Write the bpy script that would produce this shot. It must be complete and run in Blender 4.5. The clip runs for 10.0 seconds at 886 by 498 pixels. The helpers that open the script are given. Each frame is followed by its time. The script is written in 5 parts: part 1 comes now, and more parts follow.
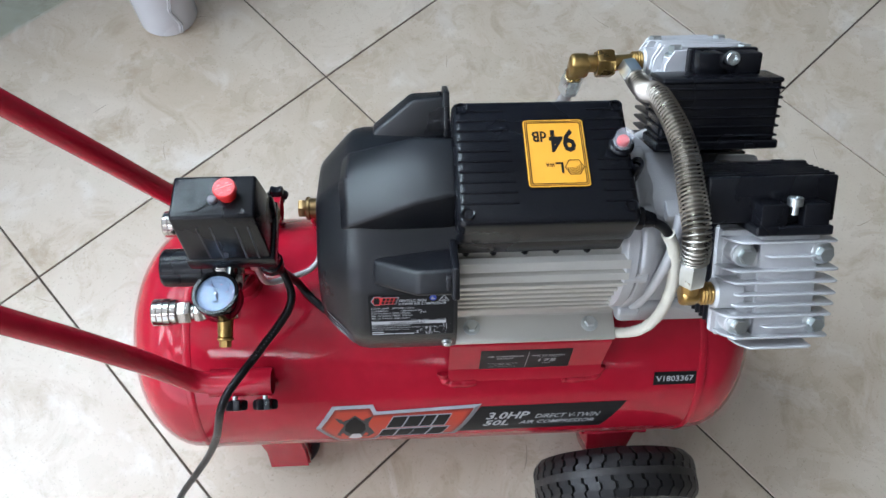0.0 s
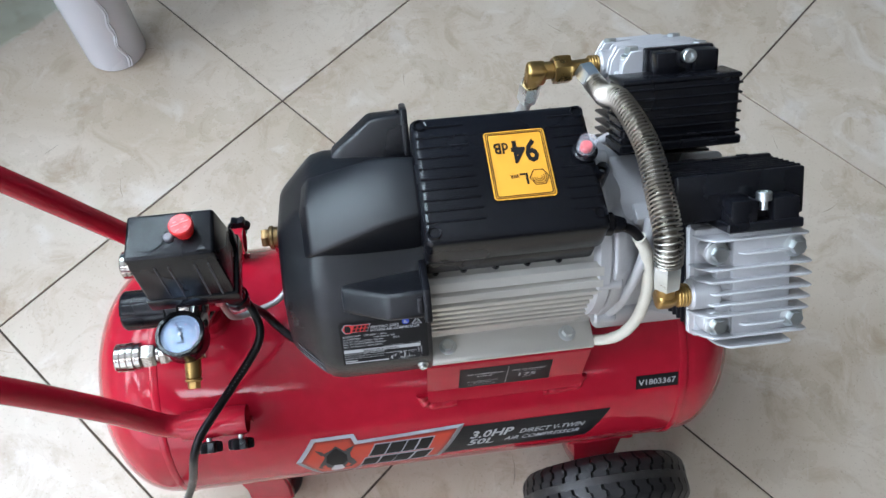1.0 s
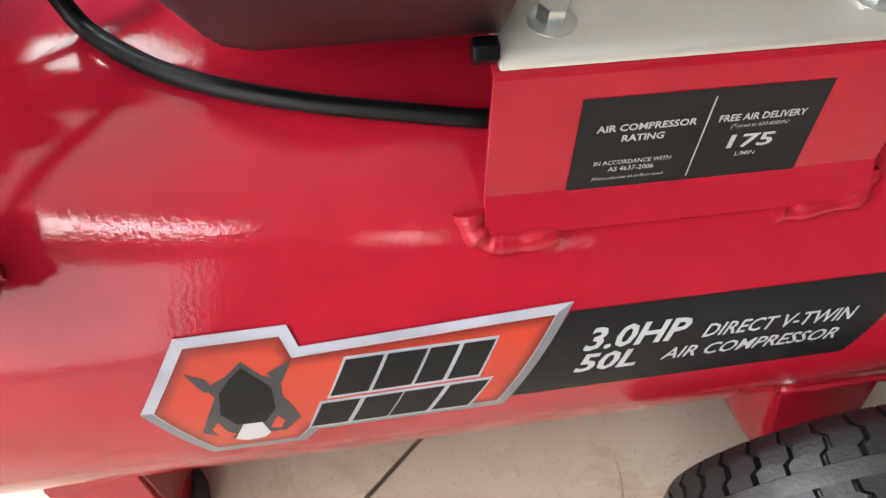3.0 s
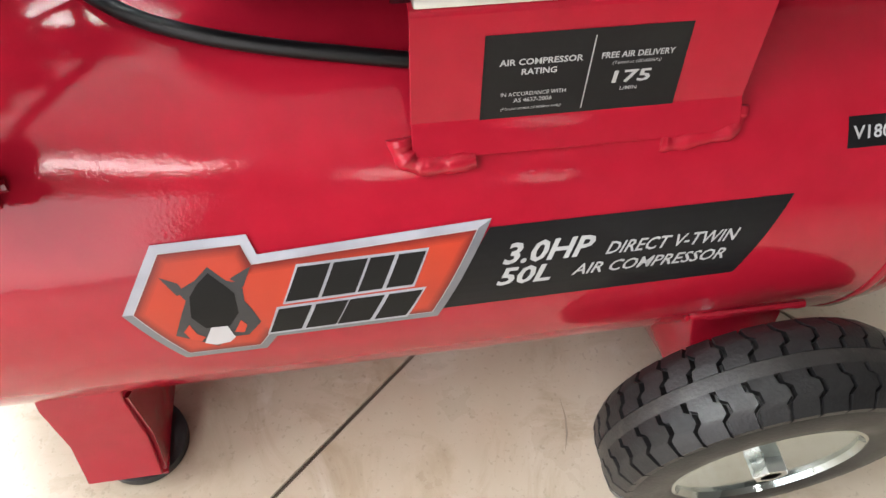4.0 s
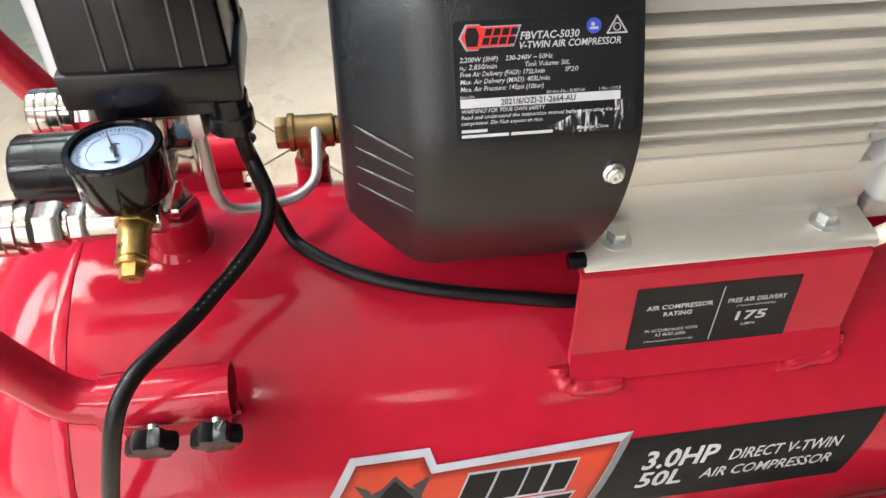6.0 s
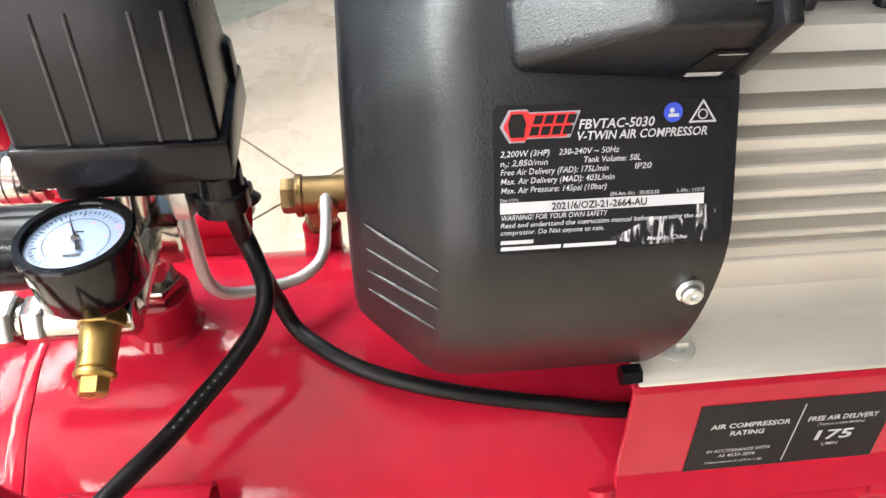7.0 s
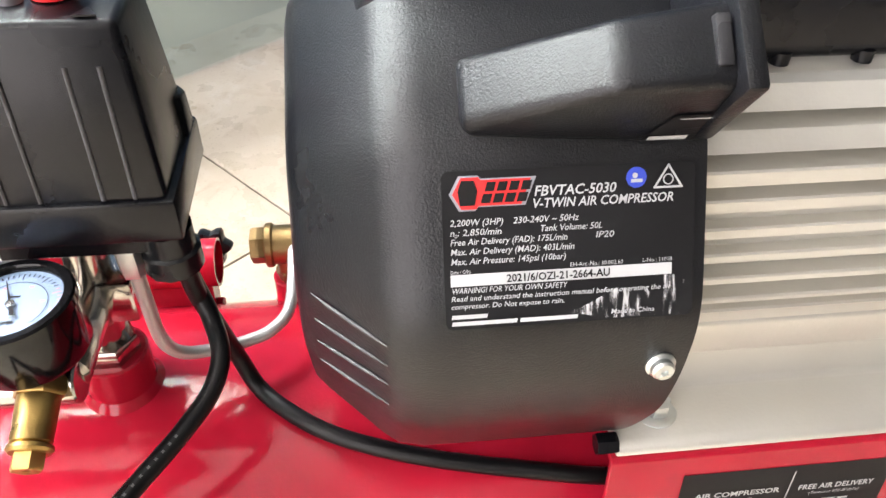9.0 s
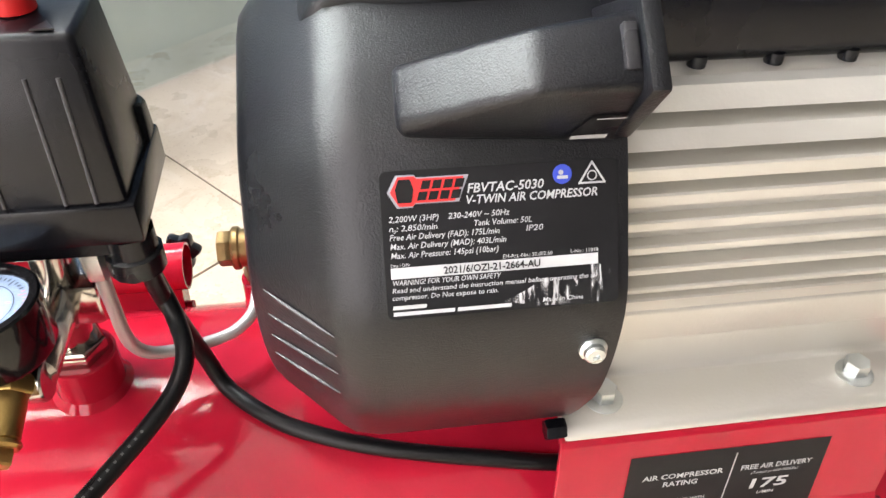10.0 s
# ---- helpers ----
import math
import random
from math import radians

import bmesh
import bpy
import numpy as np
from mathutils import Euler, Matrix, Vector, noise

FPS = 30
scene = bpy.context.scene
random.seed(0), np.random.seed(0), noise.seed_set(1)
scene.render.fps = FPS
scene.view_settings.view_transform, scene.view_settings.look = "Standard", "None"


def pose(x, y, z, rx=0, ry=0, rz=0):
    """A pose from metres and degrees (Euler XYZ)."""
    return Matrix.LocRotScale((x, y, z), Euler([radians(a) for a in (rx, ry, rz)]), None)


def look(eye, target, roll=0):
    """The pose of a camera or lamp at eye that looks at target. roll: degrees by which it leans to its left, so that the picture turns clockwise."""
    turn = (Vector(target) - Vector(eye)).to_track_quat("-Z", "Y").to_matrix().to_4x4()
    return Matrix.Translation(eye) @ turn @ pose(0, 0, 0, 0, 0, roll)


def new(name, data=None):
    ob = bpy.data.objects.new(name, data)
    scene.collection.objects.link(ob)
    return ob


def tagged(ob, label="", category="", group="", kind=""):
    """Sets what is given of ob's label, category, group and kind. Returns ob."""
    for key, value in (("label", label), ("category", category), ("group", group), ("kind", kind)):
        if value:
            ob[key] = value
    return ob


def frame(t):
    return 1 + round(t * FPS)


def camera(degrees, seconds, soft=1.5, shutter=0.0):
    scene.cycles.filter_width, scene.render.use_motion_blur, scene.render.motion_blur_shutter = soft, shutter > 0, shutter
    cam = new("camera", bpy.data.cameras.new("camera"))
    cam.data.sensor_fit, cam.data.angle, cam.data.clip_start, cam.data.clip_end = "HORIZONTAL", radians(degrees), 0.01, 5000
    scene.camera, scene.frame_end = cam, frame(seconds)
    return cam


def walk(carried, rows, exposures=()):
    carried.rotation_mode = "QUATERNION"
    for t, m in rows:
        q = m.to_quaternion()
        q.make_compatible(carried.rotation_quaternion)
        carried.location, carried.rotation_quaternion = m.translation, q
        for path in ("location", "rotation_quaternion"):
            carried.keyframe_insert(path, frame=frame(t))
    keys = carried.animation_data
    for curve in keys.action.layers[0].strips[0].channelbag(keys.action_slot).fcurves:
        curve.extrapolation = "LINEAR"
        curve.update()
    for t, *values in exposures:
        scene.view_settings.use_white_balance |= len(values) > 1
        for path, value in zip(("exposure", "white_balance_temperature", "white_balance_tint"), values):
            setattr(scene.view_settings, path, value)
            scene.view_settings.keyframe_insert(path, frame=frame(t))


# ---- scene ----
cam = camera(61.28, 10.0)
PATH = [
    (0, (-0.04919, -0.32177, 1.13485), (0.03691, 0.51674, -0.66781), 3.66),
    (0.5, (-0.04640, -0.32160, 1.13105), (0.05602, 0.52598, -0.66651), 3.56),
    (1, (-0.04413, -0.30945, 1.12182), (0.11641, 0.55391, -0.66394), 3.50),
    (1.5, (-0.07595, -0.29075, 1.06452), (0.23895, 0.58925, -0.69234), 5.79),
    (1.7, (-0.09444, -0.28691, 0.98493), (0.24977, 0.59609, -0.76490), 5.53),
    (1.9, (-0.11377, -0.27564, 0.87608), (0.23756, 0.61613, -0.86789), 4.93),
    (2, (-0.12009, -0.26786, 0.81924), (0.22079, 0.63403, -0.92159), 4.33),
    (2.1, (-0.11492, -0.25979, 0.75766), (0.20325, 0.66993, -0.97280), 3.01),
    (2.3, (-0.09191, -0.25276, 0.69093), (0.18383, 0.71761, -1.02443), 2.38),
    (2.5, (-0.06329, -0.27362, 0.63250), (0.12786, 0.77853, -1.04576), 0.79),
    (3, (-0.06293, -0.26888, 0.57035), (0.15384, 0.78402, -1.10432), 3.73),
    (3.2, (-0.05494, -0.28321, 0.56482), (0.17201, 0.76462, -1.11168), 4.59),
    (4.3, (-0.04540, -0.36145, 0.60946), (0.20381, 0.78699, -0.99650), 3.24),
    (4.5, (-0.04974, -0.36793, 0.61928), (0.21309, 0.82135, -0.95445), 2.86),
    (5, (-0.05809, -0.35891, 0.64451), (0.23203, 0.89688, -0.87170), 2.99),
    (5.5, (-0.07466, -0.35428, 0.65971), (0.20597, 0.96764, -0.80106), 2.97),
    (6, (-0.13246, -0.34461, 0.67795), (0.11066, 1.04500, -0.72561), 2.01),
    (6.2, (-0.14481, -0.33828, 0.68206), (0.09383, 1.06526, -0.70835), 1.98),
    (7.3, (-0.11820, -0.24750, 0.64955), (0.06412, 1.20251, -0.70113), 2.10),
    (7.5, (-0.11615, -0.23789, 0.64666), (0.06000, 1.22177, -0.69441), 2.25),
    (8, (-0.11682, -0.24113, 0.64755), (0.05237, 1.22829, -0.68372), 2.05),
    (8.5, (-0.11141, -0.24909, 0.65550), (0.06643, 1.23078, -0.66300), 1.68),
    (9, (-0.10778, -0.25446, 0.65820), (0.08975, 1.23404, -0.64774), 1.64),
    (9.5, (-0.10244, -0.26187, 0.66261), (0.11757, 1.23519, -0.62986), 1.77),
    (10, (-0.09644, -0.26913, 0.66590), (0.14519, 1.22140, -0.63025), 1.66),
]
EXPOSURES = [(0.0, -1.45, 5600, 14), (1.5, -1.24, 5600, 15), (2.0, -0.86, 5800, 16), (2.5, -0.62, 6300, 16), (4.5, -0.70, 6500, 15), (6.0, -0.66, 6600, 15), (7.5, -0.20, 6700, 18), (10.0, -0.24, 6700, 18)]
walk(cam, [(t, look(eye, target, roll)) for t, eye, target, roll in PATH], EXPOSURES)

# ---------------------------------------------------------------- world and light
TILE = pose(-0.1975, 0.568, 0, 0, 0, -49.3)      # the floor's joints, seen from the machine's axes

world = bpy.data.worlds.new("overcast_sky")
scene.world = world
world.use_nodes = True
wn = world.node_tree
sky = wn.nodes.new("ShaderNodeTexSky")
sky.sky_type, sky.sun_disc = "NISHITA", False
sky.sun_elevation, sky.sun_rotation = radians(42), radians(-100)
wn.links.new(sky.outputs[0], wn.nodes["Background"].inputs[0])
wn.nodes["Background"].inputs[1].default_value = 0.17


def area(name, m, sx, sy, watts, colour):
    d = bpy.data.lights.new(name, "AREA")
    d.shape, d.size, d.size_y, d.energy, d.color = "RECTANGLE", sx, sy, watts, colour
    ob = new(name, d)
    ob.matrix_world = m
    return ob


# daylight in the glass front, and in the wide doorway across the room
area("window_light", TILE @ pose(-0.60, -1.45, 1.95, 0, -90, 0), 1.05, 3.0, 330, (0.96, 0.985, 1.0))
area("doorway_light", TILE @ pose(1.25, -3.02, 1.22, 90, 0, 0), 2.4, 2.30, 96, (1.0, 0.97, 0.92))

# ---------------------------------------------------------------- materials


def material(name, base, rough=0.5, metal=0.0, vary=0.12, scale=6.0, grain=300.0, bump=0.05, coat=0.0, rough_vary=0.08,
             stain=None, stain_amount=0.0, per_piece=0.0, bump_far=0.0, spec=0.5):
    m = bpy.data.materials.new(name)
    m.use_nodes = True
    t = m.node_tree
    b = t.nodes["Principled BSDF"]
    N = lambda kind: t.nodes.new(kind)
    co = N("ShaderNodeTexCoord").outputs["Object"]
    broad = N("ShaderNodeTexNoise")
    broad.inputs["Scale"].default_value, broad.inputs["Detail"].default_value = scale, 6
    t.links.new(co, broad.inputs["Vector"])
    fine = N("ShaderNodeTexNoise")
    fine.inputs["Scale"].default_value, fine.inputs["Detail"].default_value = grain, 3
    t.links.new(co, fine.inputs["Vector"])
    ramp = N("ShaderNodeMapRange")
    ramp.inputs[1].default_value, ramp.inputs[2].default_value = 0.3, 0.7
    ramp.inputs[3].default_value, ramp.inputs[4].default_value = 1 - vary, 1 + vary
    t.links.new(broad.outputs[0], ramp.inputs[0])
    last = ramp.outputs[0]
    if per_piece:
        info, rnd = N("ShaderNodeObjectInfo"), N("ShaderNodeMapRange")
        rnd.inputs[3].default_value, rnd.inputs[4].default_value = 1 - per_piece, 1 + per_piece
        t.links.new(info.outputs["Random"], rnd.inputs[0])
        mul = N("ShaderNodeMath")
        mul.operation = "MULTIPLY"
        t.links.new(last, mul.inputs[0])
        t.links.new(rnd.outputs[0], mul.inputs[1])
        last = mul.outputs[0]
    tint = N("ShaderNodeVectorMath")
    tint.operation = "SCALE"
    tint.inputs[0].default_value = base
    t.links.new(last, tint.inputs["Scale"])
    colour = tint.outputs[0]
    if stain:
        spots = N("ShaderNodeTexNoise")
        spots.inputs["Scale"].default_value, spots.inputs["Detail"].default_value, spots.inputs["Roughness"].default_value = scale * 3.1, 8, 0.7
        t.links.new(co, spots.inputs["Vector"])
        cut = N("ShaderNodeMapRange")
        cut.inputs[1].default_value, cut.inputs[2].default_value, cut.inputs[4].default_value = 0.55, 0.75, stain_amount
        t.links.new(spots.outputs[0], cut.inputs[0])
        mix = N("ShaderNodeMix")
        mix.data_type = "RGBA"
        t.links.new(cut.outputs[0], mix.inputs["Factor"])
        t.links.new(colour, mix.inputs[6])
        mix.inputs[7].default_value = (*stain, 1)
        colour = mix.outputs[2]
    t.links.new(colour, b.inputs["Base Color"])
    rr = N("ShaderNodeMapRange")
    rr.inputs[1].default_value, rr.inputs[2].default_value = 0.3, 0.7
    rr.inputs[3].default_value, rr.inputs[4].default_value = max(0.02, rough - rough_vary), rough + rough_vary
    t.links.new(broad.outputs[0], rr.inputs[0])
    t.links.new(rr.outputs[0], b.inputs["Roughness"])
    b.inputs["Metallic"].default_value, b.inputs["Specular IOR Level"].default_value = metal, spec
    b.inputs["Coat Weight"].default_value, b.inputs["Coat Roughness"].default_value = coat, 0.06
    if bump:
        bn = N("ShaderNodeBump")
        bn.inputs["Strength"].default_value, bn.inputs["Distance"].default_value = bump, 0.001
        t.links.new(fine.outputs[0], bn.inputs["Height"])
        if bump_far:
            b2 = N("ShaderNodeBump")
            b2.inputs["Strength"].default_value, b2.inputs["Distance"].default_value = bump_far, 0.004
            t.links.new(broad.outputs[0], b2.inputs["Height"])
            t.links.new(b2.outputs[0], bn.inputs["Normal"])
        t.links.new(bn.outputs[0], b.inputs["Normal"])
        if coat:
            t.links.new(bn.outputs[0], b.inputs["Coat Normal"])
    return m


def porcelain():
    """Beige glazed tile with brown clouds, pale veins and specks; each tile draws another piece of the pattern."""
    m = bpy.data.materials.new("beige_porcelain")
    m.use_nodes = True
    t = m.node_tree
    b = t.nodes["Principled BSDF"]
    N = lambda kind: t.nodes.new(kind)
    co, info, off, pos = N("ShaderNodeTexCoord"), N("ShaderNodeObjectInfo"), N("ShaderNodeVectorMath"), N("ShaderNodeVectorMath")
    off.operation, pos.operation = "SCALE", "ADD"
    off.inputs[0].default_value = (37.0, 61.0, 83.0)
    t.links.new(info.outputs["Random"], off.inputs["Scale"])
    t.links.new(co.outputs["Object"], pos.inputs[0])
    t.links.new(off.outputs[0], pos.inputs[1])

    def cloud(scale, detail, rough, lo, hi, top, warp=0.0):
        n, r = N("ShaderNodeTexNoise"), N("ShaderNodeMapRange")
        n.inputs["Scale"].default_value, n.inputs["Detail"].default_value, n.inputs["Roughness"].default_value, n.inputs["Distortion"].default_value = scale, detail, rough, warp
        r.inputs[1].default_value, r.inputs[2].default_value, r.inputs[4].default_value = lo, hi, top
        t.links.new(pos.outputs[0], n.inputs["Vector"])
        t.links.new(n.outputs[0], r.inputs[0])
        return r.outputs[0]

    def over(colour, fac, tint):
        x = N("ShaderNodeMix")
        x.data_type = "RGBA"
        t.links.new(fac, x.inputs["Factor"])
        if isinstance(colour, tuple):
            x.inputs[6].default_value = (*colour, 1)
        else:
            t.links.new(colour, x.inputs[6])
        x.inputs[7].default_value = (*tint, 1)
        return x.outputs[2]

    c = over((0.560, 0.495, 0.400), cloud(3.2, 5, 0.6, 0.36, 0.66, 0.90, 0.6), (0.455, 0.385, 0.285))
    c = over(c, cloud(11, 7, 0.68, 0.50, 0.72, 0.75, 1.2), (0.350, 0.270, 0.175))
    c = over(c, cloud(7, 6, 0.62, 0.55, 0.70, 0.70, 1.5), (0.640, 0.600, 0.530))
    c = over(c, cloud(240, 2, 0.5, 0.62, 0.72, 0.35), (0.26, 0.21, 0.15))
    t.links.new(c, b.inputs["Base Color"])
    rr = N("ShaderNodeMapRange")
    rr.inputs[3].default_value, rr.inputs[4].default_value = 0.20, 0.42
    t.links.new(cloud(9, 6, 0.6, 0.3, 0.7, 1.0), rr.inputs[0])
    t.links.new(rr.outputs[0], b.inputs["Roughness"])
    b.inputs["Specular IOR Level"].default_value = 0.4
    bn = N("ShaderNodeBump")
    bn.inputs["Strength"].default_value, bn.inputs["Distance"].default_value = 0.05, 0.001
    t.links.new(cloud(130, 3, 0.5, 0.0, 1.0, 1.0), bn.inputs["Height"])
    t.links.new(bn.outputs[0], b.inputs["Normal"])
    return m



RED = material("red_enamel", (0.345, 0.0085, 0.0225), 0.075, 0, 0.06, 60, 480, 0.06, 0.0, 0.02, spec=0.42, bump_far=0.030)
BLACK_TEX = material("grained_black_plastic", (0.0045, 0.0050, 0.0064), 0.30, 0, 0.25, 9, 1500, 0.25, 0, 0.04, (0.05, 0.05, 0.05), 0.08, spec=0.42)
BLACK = material("smooth_black_plastic", (0.0040, 0.0044, 0.0060), 0.27, 0, 0.15, 12, 300, 0.06, 0, 0.06, (0.05, 0.05, 0.05), 0.04, spec=0.30)
GLOSS_BLACK = material("glossy_black_enamel", (0.0035, 0.0035, 0.0042), 0.13, 0, 0.1, 30, 300, 0.02, 0, 0.03, spec=0.34)
# ridge plastic: caught light put into a paler base colour, plus whitish scuffs
PALE_RIDGE = material("pale_plastic_ridge", (0.040, 0.040, 0.043), 0.38, 0, 0.2, 60, 900, 0.2, 0, 0.05, (0.30, 0.30, 0.30), 0.30)
BLACK_CABLE = material("black_cable_sheath", (0.0045, 0.0045, 0.005), 0.34, 0, 0.15, 30, 500, 0.14, spec=0.24)
CAST = material("cast_aluminium", (0.49, 0.50, 0.51), 0.42, 0.40, 0.07, 14, 700, 0.25, 0, 0.07, (0.35, 0.34, 0.33), 0.25)
EXTRUDED = material("extruded_aluminium", (0.59, 0.58, 0.535), 0.35, 0.52, 0.04, 10, 500, 0.10, 0, 0.03)
ZINC = material("zinc_plated_steel", (0.68, 0.72, 0.72), 0.32, 1.0, 0.10, 60, 600, 0.08, 0, 0.08)
CHROME = material("polished_nickel", (0.48, 0.45, 0.41), 0.17, 1.0, 0.05, 30, 400, 0.03, 0, 0.05)
BRASS = material("brass", (0.42, 0.275, 0.095), 0.34, 1.0, 0.15, 50, 500, 0.15, 0, 0.10, (0.20, 0.12, 0.05), 0.4)
BRASS_DULL = material("tarnished_brass", (0.27, 0.180, 0.080), 0.40, 1.0, 0.15, 50, 500, 0.2, 0, 0.10, (0.16, 0.09, 0.04), 0.4)
STEEL_HOSE = material("braided_steel", (0.27, 0.25, 0.21), 0.30, 1.0, 0.2, 60, 900, 0.3)
SPRING_WIRE = material("plated_spring_wire", (0.46, 0.43, 0.37), 0.36, 1.0, 0.1, 60, 600, 0.08)
TUBE_ALU = material("bare_aluminium_tube", (0.50, 0.49, 0.48), 0.46, 0.70, 0.06, 30, 300, 0.08)
RUBBER = material("tyre_rubber", (0.010, 0.010, 0.0105), 0.40, 0, 0.2, 30, 500, 0.25, 0, 0.08, (0.10, 0.09, 0.08), 0.08, spec=0.42)
RIM_ZINC = material("bright_zinc_rim", (0.50, 0.56, 0.56), 0.10, 1.0, 0.06, 40, 300, 0.04, 0, 0.04, bump_far=0.10)
DUSTY = material("dusty_tyre_rib", (0.020, 0.0195, 0.0185), 0.5, 0, 0.25, 40, 500, 0.25, 0, 0.1, (0.11, 0.10, 0.085), 0.45)
FOOT_RUBBER = material("foot_rubber", (0.016, 0.016, 0.017), 0.6, 0, 0.2, 20, 400, 0.2)
SLEEVE = material("white_glass_sleeving", (0.72, 0.70, 0.60), 0.7, 0, 0.05, 40, 900, 0.5, 0, 0.05, (0.5, 0.45, 0.36), 0.2, bump_far=0.5)
FILM = material("wrapped_white_film", (0.62, 0.63, 0.66), 0.22, 0, 0.03, 8, 60, 0.10, 0.3, 0.08)
RED_KNOB = material("red_plastic", (0.62, 0.02, 0.02), 0.32, 0, 0.05, 30, 300, 0.05)
WHITE_PRINT = material("white_print", (0.42, 0.43, 0.44), 0.45, 0, 0.02, 40, 300, 0.0)
GREY_PRINT = material("grey_print", (0.075, 0.075, 0.075), 0.5, 0, 0.03, 40, 300, 0.0)
BLACK_PRINT = material("black_vinyl", (0.008, 0.008, 0.009), 0.42, 0, 0.1, 30, 300, 0.03, 0, 0.05, (0.05, 0.05, 0.05), 0.08, spec=0.22)
SILVER_PRINT = material("silver_vinyl", (0.31, 0.32, 0.36), 0.4, 0.0, 0.30, 26, 300, 0.02)
AMBER = material("amber_sticker", (0.62, 0.29, 0.018), 0.42, 0, 0.04, 20, 300, 0.03)
INK = material("black_ink", (0.008, 0.008, 0.008), 0.5, 0, 0.05, 30, 300, 0.0, spec=0.2)
BLUE_PRINT = material("blue_print", (0.03, 0.06, 0.42), 0.4, 0, 0.05, 30, 300, 0.0)
DIAL_RED = material("dial_red_print", (0.50, 0.20, 0.20), 0.5, 0, 0.05, 30, 300, 0.0)
DIAL = material("dial_face", (0.20, 0.28, 0.38), 0.5, 0, 0.03, 40, 300, 0.0)
GROUT = material("dark_grout", (0.085, 0.068, 0.050), 0.85, 0, 0.3, 14, 300, 0.4, 0, 0.05, (0.25, 0.22, 0.18), 0.5)
TILE_MAT = porcelain()
SCRATCH = material("floor_scuff", (0.30, 0.25, 0.19), 0.6, 0, 0.2, 40, 300, 0.0)
WALL = material("painted_plaster", (0.22, 0.21, 0.19), 0.8, 0, 0.06, 2, 90, 0.15)
CEIL = material("ceiling_paint", (0.30, 0.295, 0.28), 0.85, 0, 0.04, 2, 90, 0.1)
FRAME_ALU = material("anodised_frame", (0.40, 0.41, 0.42), 0.4, 0.8, 0.06, 8, 300, 0.08)
GROUND = material("outside_paving", (0.42, 0.385, 0.32), 0.8, 0, 0.15, 1.5, 40, 0.3, 0, 0.05, (0.32, 0.30, 0.27), 0.4)


def glass(name, tint, rough=0.0, ior=1.45):
    m = bpy.data.materials.new(name)
    m.use_nodes = True
    b = m.node_tree.nodes["Principled BSDF"]
    b.inputs["Base Color"].default_value = (*tint, 1)
    b.inputs["Roughness"].default_value, b.inputs["IOR"].default_value = rough, ior
    b.inputs["Transmission Weight"].default_value = 1.0
    return m


PANE = glass("green_float_glass", (0.80, 0.92, 0.86))
CLEAR = material("milky_clear_plastic", (0.75, 0.78, 0.82), 0.18, 0, 0.02, 30, 300, 0.0)
CLEAR.node_tree.nodes["Principled BSDF"].inputs["Alpha"].default_value = 0.12
DIAL_GLASS = glass("gauge_lens", (0.97, 0.98, 1.0), 0.0, 1.18)


def lamp_material(name, colour, strength):
    m = bpy.data.materials.new(name)
    m.use_nodes = True
    b = m.node_tree.nodes["Principled BSDF"]
    b.inputs["Emission Color"].default_value, b.inputs["Emission Strength"].default_value = (*colour, 1), strength
    return m


# glow of the added ceiling panels, set by the tank's streaks
TUBE_LIGHT = lamp_material("lit_panel", (1.0, 0.97, 0.93), 34.0)

# ---------------------------------------------------------------- mesh tools


def finish(bm, mat, name, angle=32):
    me = bpy.data.meshes.new(name)
    bmesh.ops.recalc_face_normals(bm, faces=bm.faces)
    bm.to_mesh(me)
    bm.free()
    me.materials.append(mat)
    if angle:
        for p in me.polygons:
            p.use_smooth = True
        me.set_sharp_from_angle(angle=radians(angle))
    return me


def part(name, bm, mat, parent=None, label="", angle=32):
    ob = new(name, finish(bm, mat, name, angle))
    if parent:
        ob.parent = parent
    return tagged(ob, label)


def thing(name, label, category, group="", kind=""):
    return tagged(new(name), label, category, group, kind)


def bevel(bm, w, seg=2, angle=28):
    if w:
        es = [e for e in bm.edges if len(e.link_faces) == 2 and e.calc_face_angle(0) > radians(angle)]
        bmesh.ops.bevel(bm, geom=es, offset=w, segments=seg, affect="EDGES", profile=0.5, clamp_overlap=True)
    return bm


def box(x0, x1, y0, y1, z0, z1, w=0.0, seg=2, bm=None):
    b = bmesh.new()
    bmesh.ops.create_cube(b, size=1)
    for v in b.verts:
        v.co = ((x0 + x1) / 2 + v.co.x * (x1 - x0), (y0 + y1) / 2 + v.co.y * (y1 - y0), (z0 + z1) / 2 + v.co.z * (z1 - z0))
    bevel(b, w, seg)
    return joined(bm, b)


def joined(bm, extra):
    if bm is None:
        return extra
    me = bpy.data.meshes.new("tmp")
    extra.to_mesh(me)
    extra.free()
    bm.from_mesh(me)
    bpy.data.meshes.remove(me)
    return bm


def moved(bm, m):
    bmesh.ops.transform(bm, matrix=m, verts=bm.verts)
    return bm


def axis_pose(a, b):
    """A pose whose z runs from a to b, with its origin at a."""
    a, b = Vector(a), Vector(b)
    return Matrix.Translation(a) @ (b - a).to_track_quat("Z", "Y").to_matrix().to_4x4()


